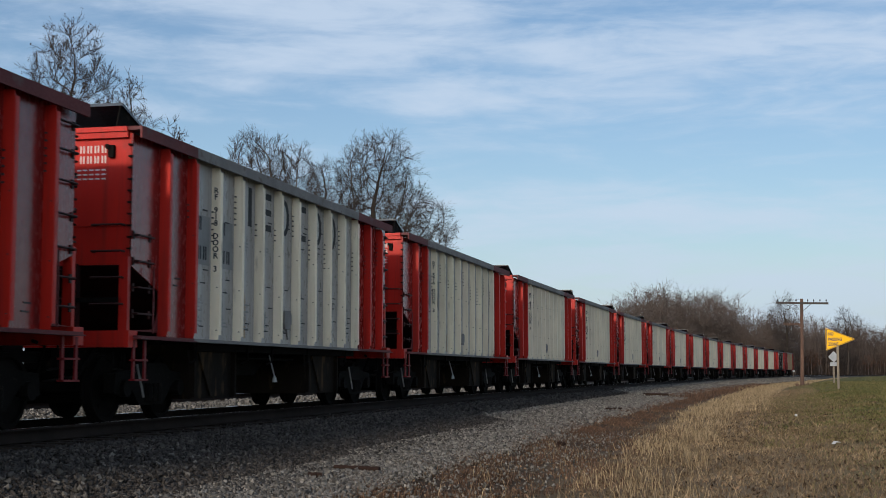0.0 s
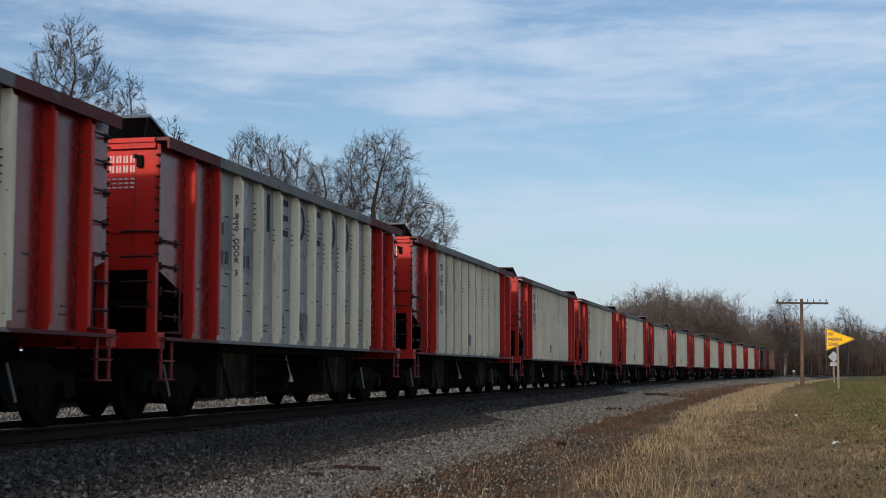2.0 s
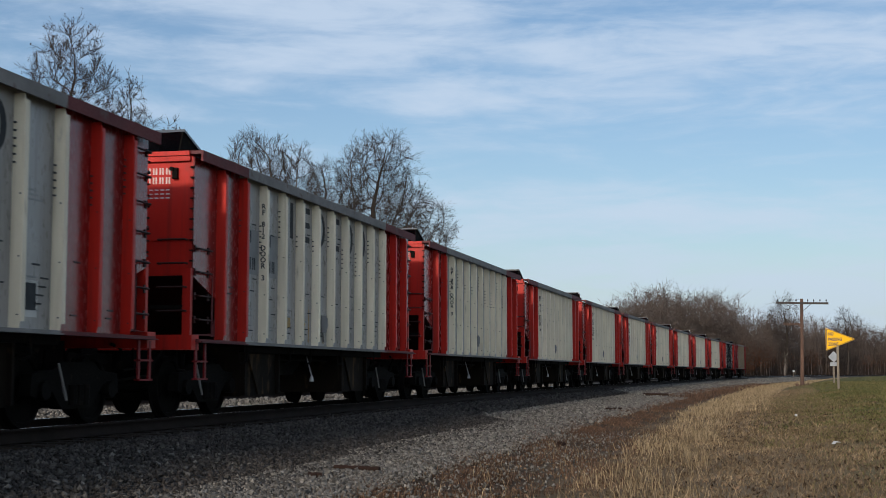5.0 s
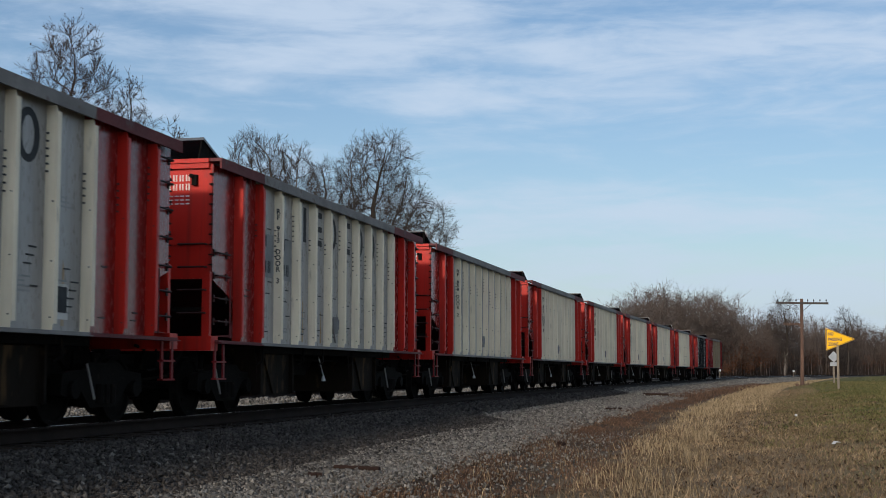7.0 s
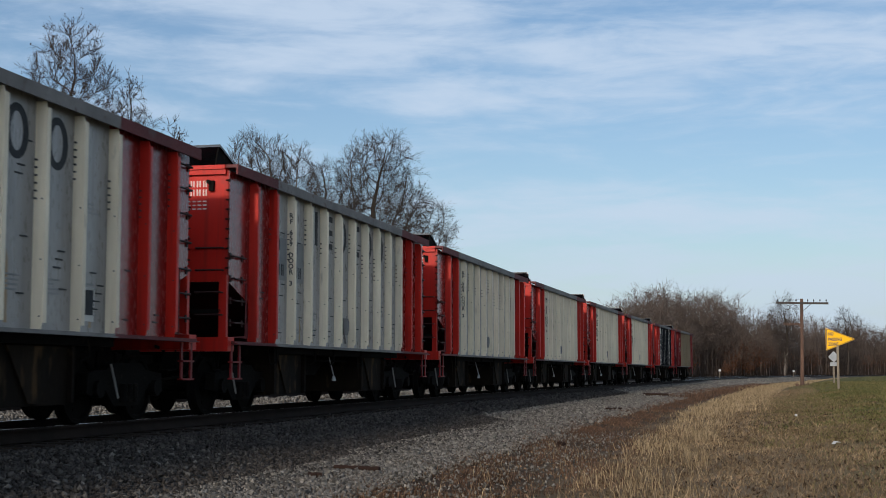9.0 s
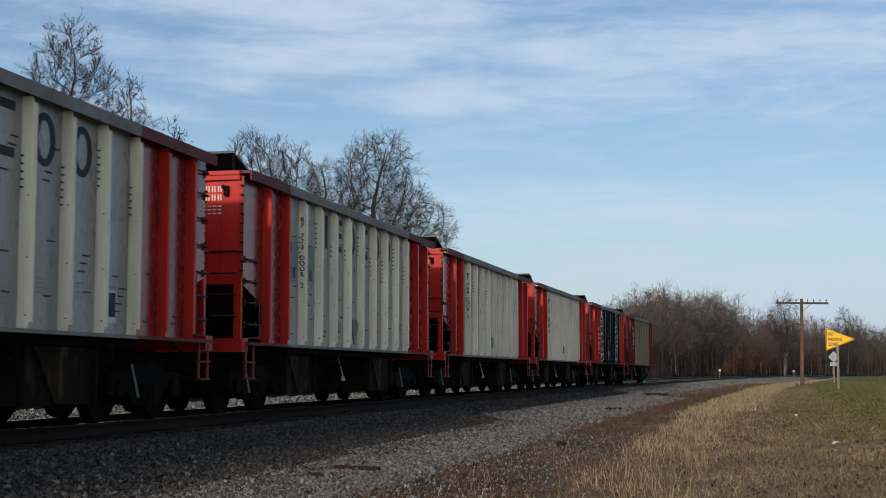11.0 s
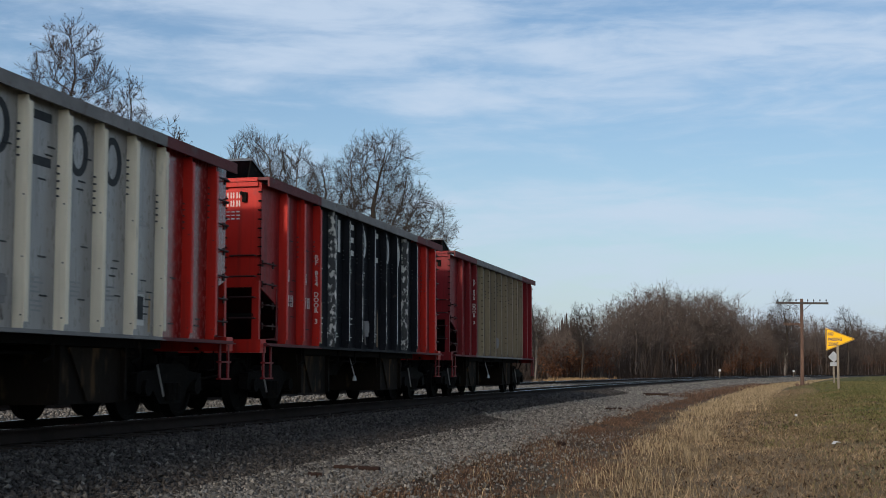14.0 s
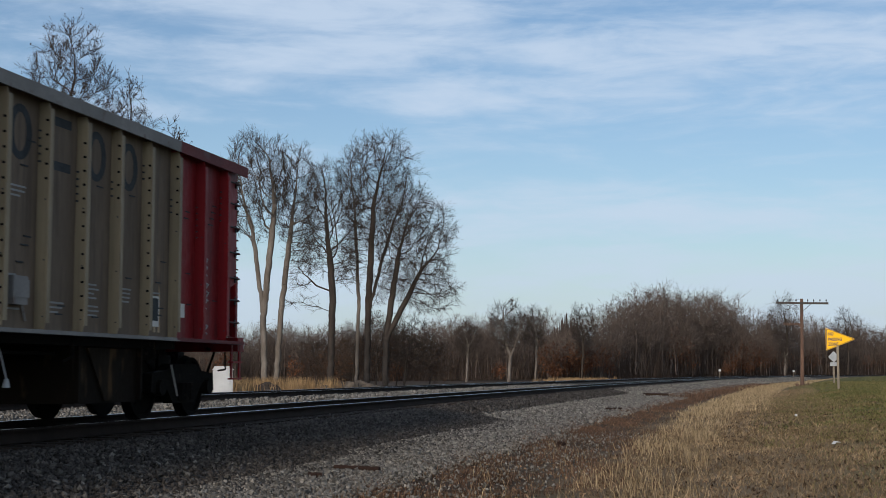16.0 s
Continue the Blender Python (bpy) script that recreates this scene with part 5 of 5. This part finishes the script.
blades("lawn", [(9, 32, 9.9, 17.0, 30000, 0.045, 0.010), (22, 60, 9.2, 16.0, 30000, 0.06, 0.022), (26, 120, 9.8, 24.0, 42000, 0.06, 0.03), (115, 260, 12.0, 60.0, 12000, 0.08, 0.09)], M_LAWN, "short patchy green lawn", 4, 1.2, 0.8)
blades("reeds", [(58, 74, -18.6, -13.2, 7000, 0.85, 0.030), (140, 160, -18, -11.5, 2500, 0.6, 0.06)], M_REED, "stand of buff dead reeds beyond the far track", 6, 0.25)


def leaf_litter():
    """Dead leaves and chaff on the bank."""
    rs = np.random.RandomState(21)
    n = 16000
    s, q = 9 + 40 * rs.rand(n) ** 1.4, rs.uniform(4.3, 13.0, n)
    x, y = on_lines(s, q)
    v, f = leaves_at(np.stack([x, y, bank_z(s, q) + 0.012], 1), 0.028, 8, 0.004, 1)
    tagged(soup("leaf_litter", v, f, M_LITTER), "dead brown leaves and chaff on the bank", "leaf litter", kind="stuff")


M_LITTER = material("dead_leaf_litter", (0.17, 0.115, 0.07), (0.07, 0.048, 0.032), 0.9, scale=0.9, fine=5, bump=0.0, island=0.7, spec=0.06)
leaf_litter()


def stone_shapes(n, size, seed):
    """Angular broken stones: six corners, eight faces each."""
    rs = np.random.RandomState(seed)
    base = np.array([[1, 0, 0], [-1, 0, 0], [0, 1, 0], [0, -1, 0], [0, 0, 1], [0, 0, -1]], float)
    v = base[None] + rs.normal(0, 0.28, (n, 6, 3))
    v *= (size * rs.uniform(0.5, 1.25, (n, 1, 1))) * rs.uniform(0.6, 1.15, (n, 1, 3))
    q = rs.normal(0, 1, (n, 4))
    q /= np.linalg.norm(q, axis=1, keepdims=True)
    w, x, y, z = q.T
    R = np.stack([np.stack([1 - 2 * (y * y + z * z), 2 * (x * y - z * w), 2 * (x * z + y * w)], -1),
                  np.stack([2 * (x * y + z * w), 1 - 2 * (x * x + z * z), 2 * (y * z - x * w)], -1),
                  np.stack([2 * (x * z - y * w), 2 * (y * z + x * w), 1 - 2 * (x * x + y * y)], -1)], 1)
    return np.einsum("nij,nkj->nki", R, v)


STONE_FACES = np.array([[0, 2, 4], [2, 1, 4], [1, 3, 4], [3, 0, 4], [2, 0, 5], [1, 2, 5], [3, 1, 5], [0, 3, 5]])


def scatter_stones(name, spans, label, seed, mat):
    rs = np.random.RandomState(seed)
    vs = []
    for s0, s1, q0, q1, n, size in spans:
        s, q = rs.uniform(s0, s1, n), rs.uniform(q0, q1, n)
        keep = rs.rand(n) < np.clip((q1 - q) / (0.35 * (q1 - q0)), 0.06, 1) if q1 > 0 else np.ones(n, bool)
        s, q = s[keep], q[keep]
        x, y = on_lines(s, q)
        c = np.stack([x, y, ground_z(q) + 0.010 + rs.uniform(0, 0.025, len(s))], 1)
        vs.append(stone_shapes(len(s), size, seed + len(vs)) + c[:, None])
    v = np.concatenate(vs)
    f = np.arange(len(v))[:, None, None] * 6 + STONE_FACES[None]
    return tagged(soup(name, v.reshape(-1, 3), f.reshape(-1, 3), mat), label, "stones", kind="stuff")


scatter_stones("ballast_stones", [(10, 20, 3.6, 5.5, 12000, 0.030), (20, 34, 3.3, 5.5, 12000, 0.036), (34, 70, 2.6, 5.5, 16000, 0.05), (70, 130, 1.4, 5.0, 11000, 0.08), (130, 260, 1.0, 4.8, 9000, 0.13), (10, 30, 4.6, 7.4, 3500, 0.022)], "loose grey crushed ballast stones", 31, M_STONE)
scatter_stones("oily_ballast_stones", [(10, 20, 0.95, 4.6, 21000, 0.030), (20, 34, 0.95, 4.3, 19000, 0.036), (34, 70, 0.95, 2.6, 8000, 0.05), (70, 130, 0.95, 1.7, 3000, 0.08)], "dark ballast stones by the rail", 35, M_DARKSTONE)
scatter_stones("far_ballast_stones", [(10, 40, -6.7, -1.0, 12000, 0.045), (40, 100, -6.7, -1.0, 9000, 0.07), (30, 100, -12.0, -9.0, 3000, 0.06)], "grey crushed stones between the two tracks", 41, M_STONE)

# single stones and ties, parts of the bed
rs = np.random.RandomState(77)
STONES = []
for k in range(12):
    me = bpy.data.meshes.new("stone")
    sv = stone_shapes(1, 0.042, 200 + k)[0]
    me.from_pydata([tuple(c) for c in sv], [], [tuple(int(i) for i in f) for f in STONE_FACES])
    me.materials.append(M_STONE1)
    STONES.append(me)
for k in range(300):
    s, q = rs.uniform(11.0, 17.0), rs.uniform(1.9, 5.2)
    ob = new("stone", STONES[k % 12])
    ob.parent = bed
    ob.location = on_line(s, q, float(ground_z(q)) + 0.035)
    ob.rotation_euler = rs.uniform(0, 6, 3)
me = bpy.data.meshes.new("tie")
bm = box(B(), -0.115, 0.115, -1.3, 1.3, -0.1, 0.024)
bm.to_mesh(me)
bm.free()
me.materials.append(M_TIE)
for q0 in (0.0, -7.755):
    for k in range(130):
        s = 6 + 0.52 * k
        ob = new("tie", me)
        ob.parent = bed
        ob.matrix_basis = pose(*on_line(s, q0, 0.0), 0, 0, 90 - math.degrees(HEADING + CURVE * s))


# ---- what moves ----
def motions():
    times = [0.5 * k for k in range(33)]
    spin = [k / FPS for k in range(16 * FPS + 1)]
    for i, car in CARS.items():
        walk(car, [(t, car_place(i, t)) for t in times])
        for truck in car.children:
            for w in truck.children:
                if w.name.startswith("wheelset"):
                    walk(w, [(t, pose(*w.location, 0, -math.degrees((SPEED * t + GAIN * t * t) / WHEEL_R) % 360, 0)) for t in spin])


motions()
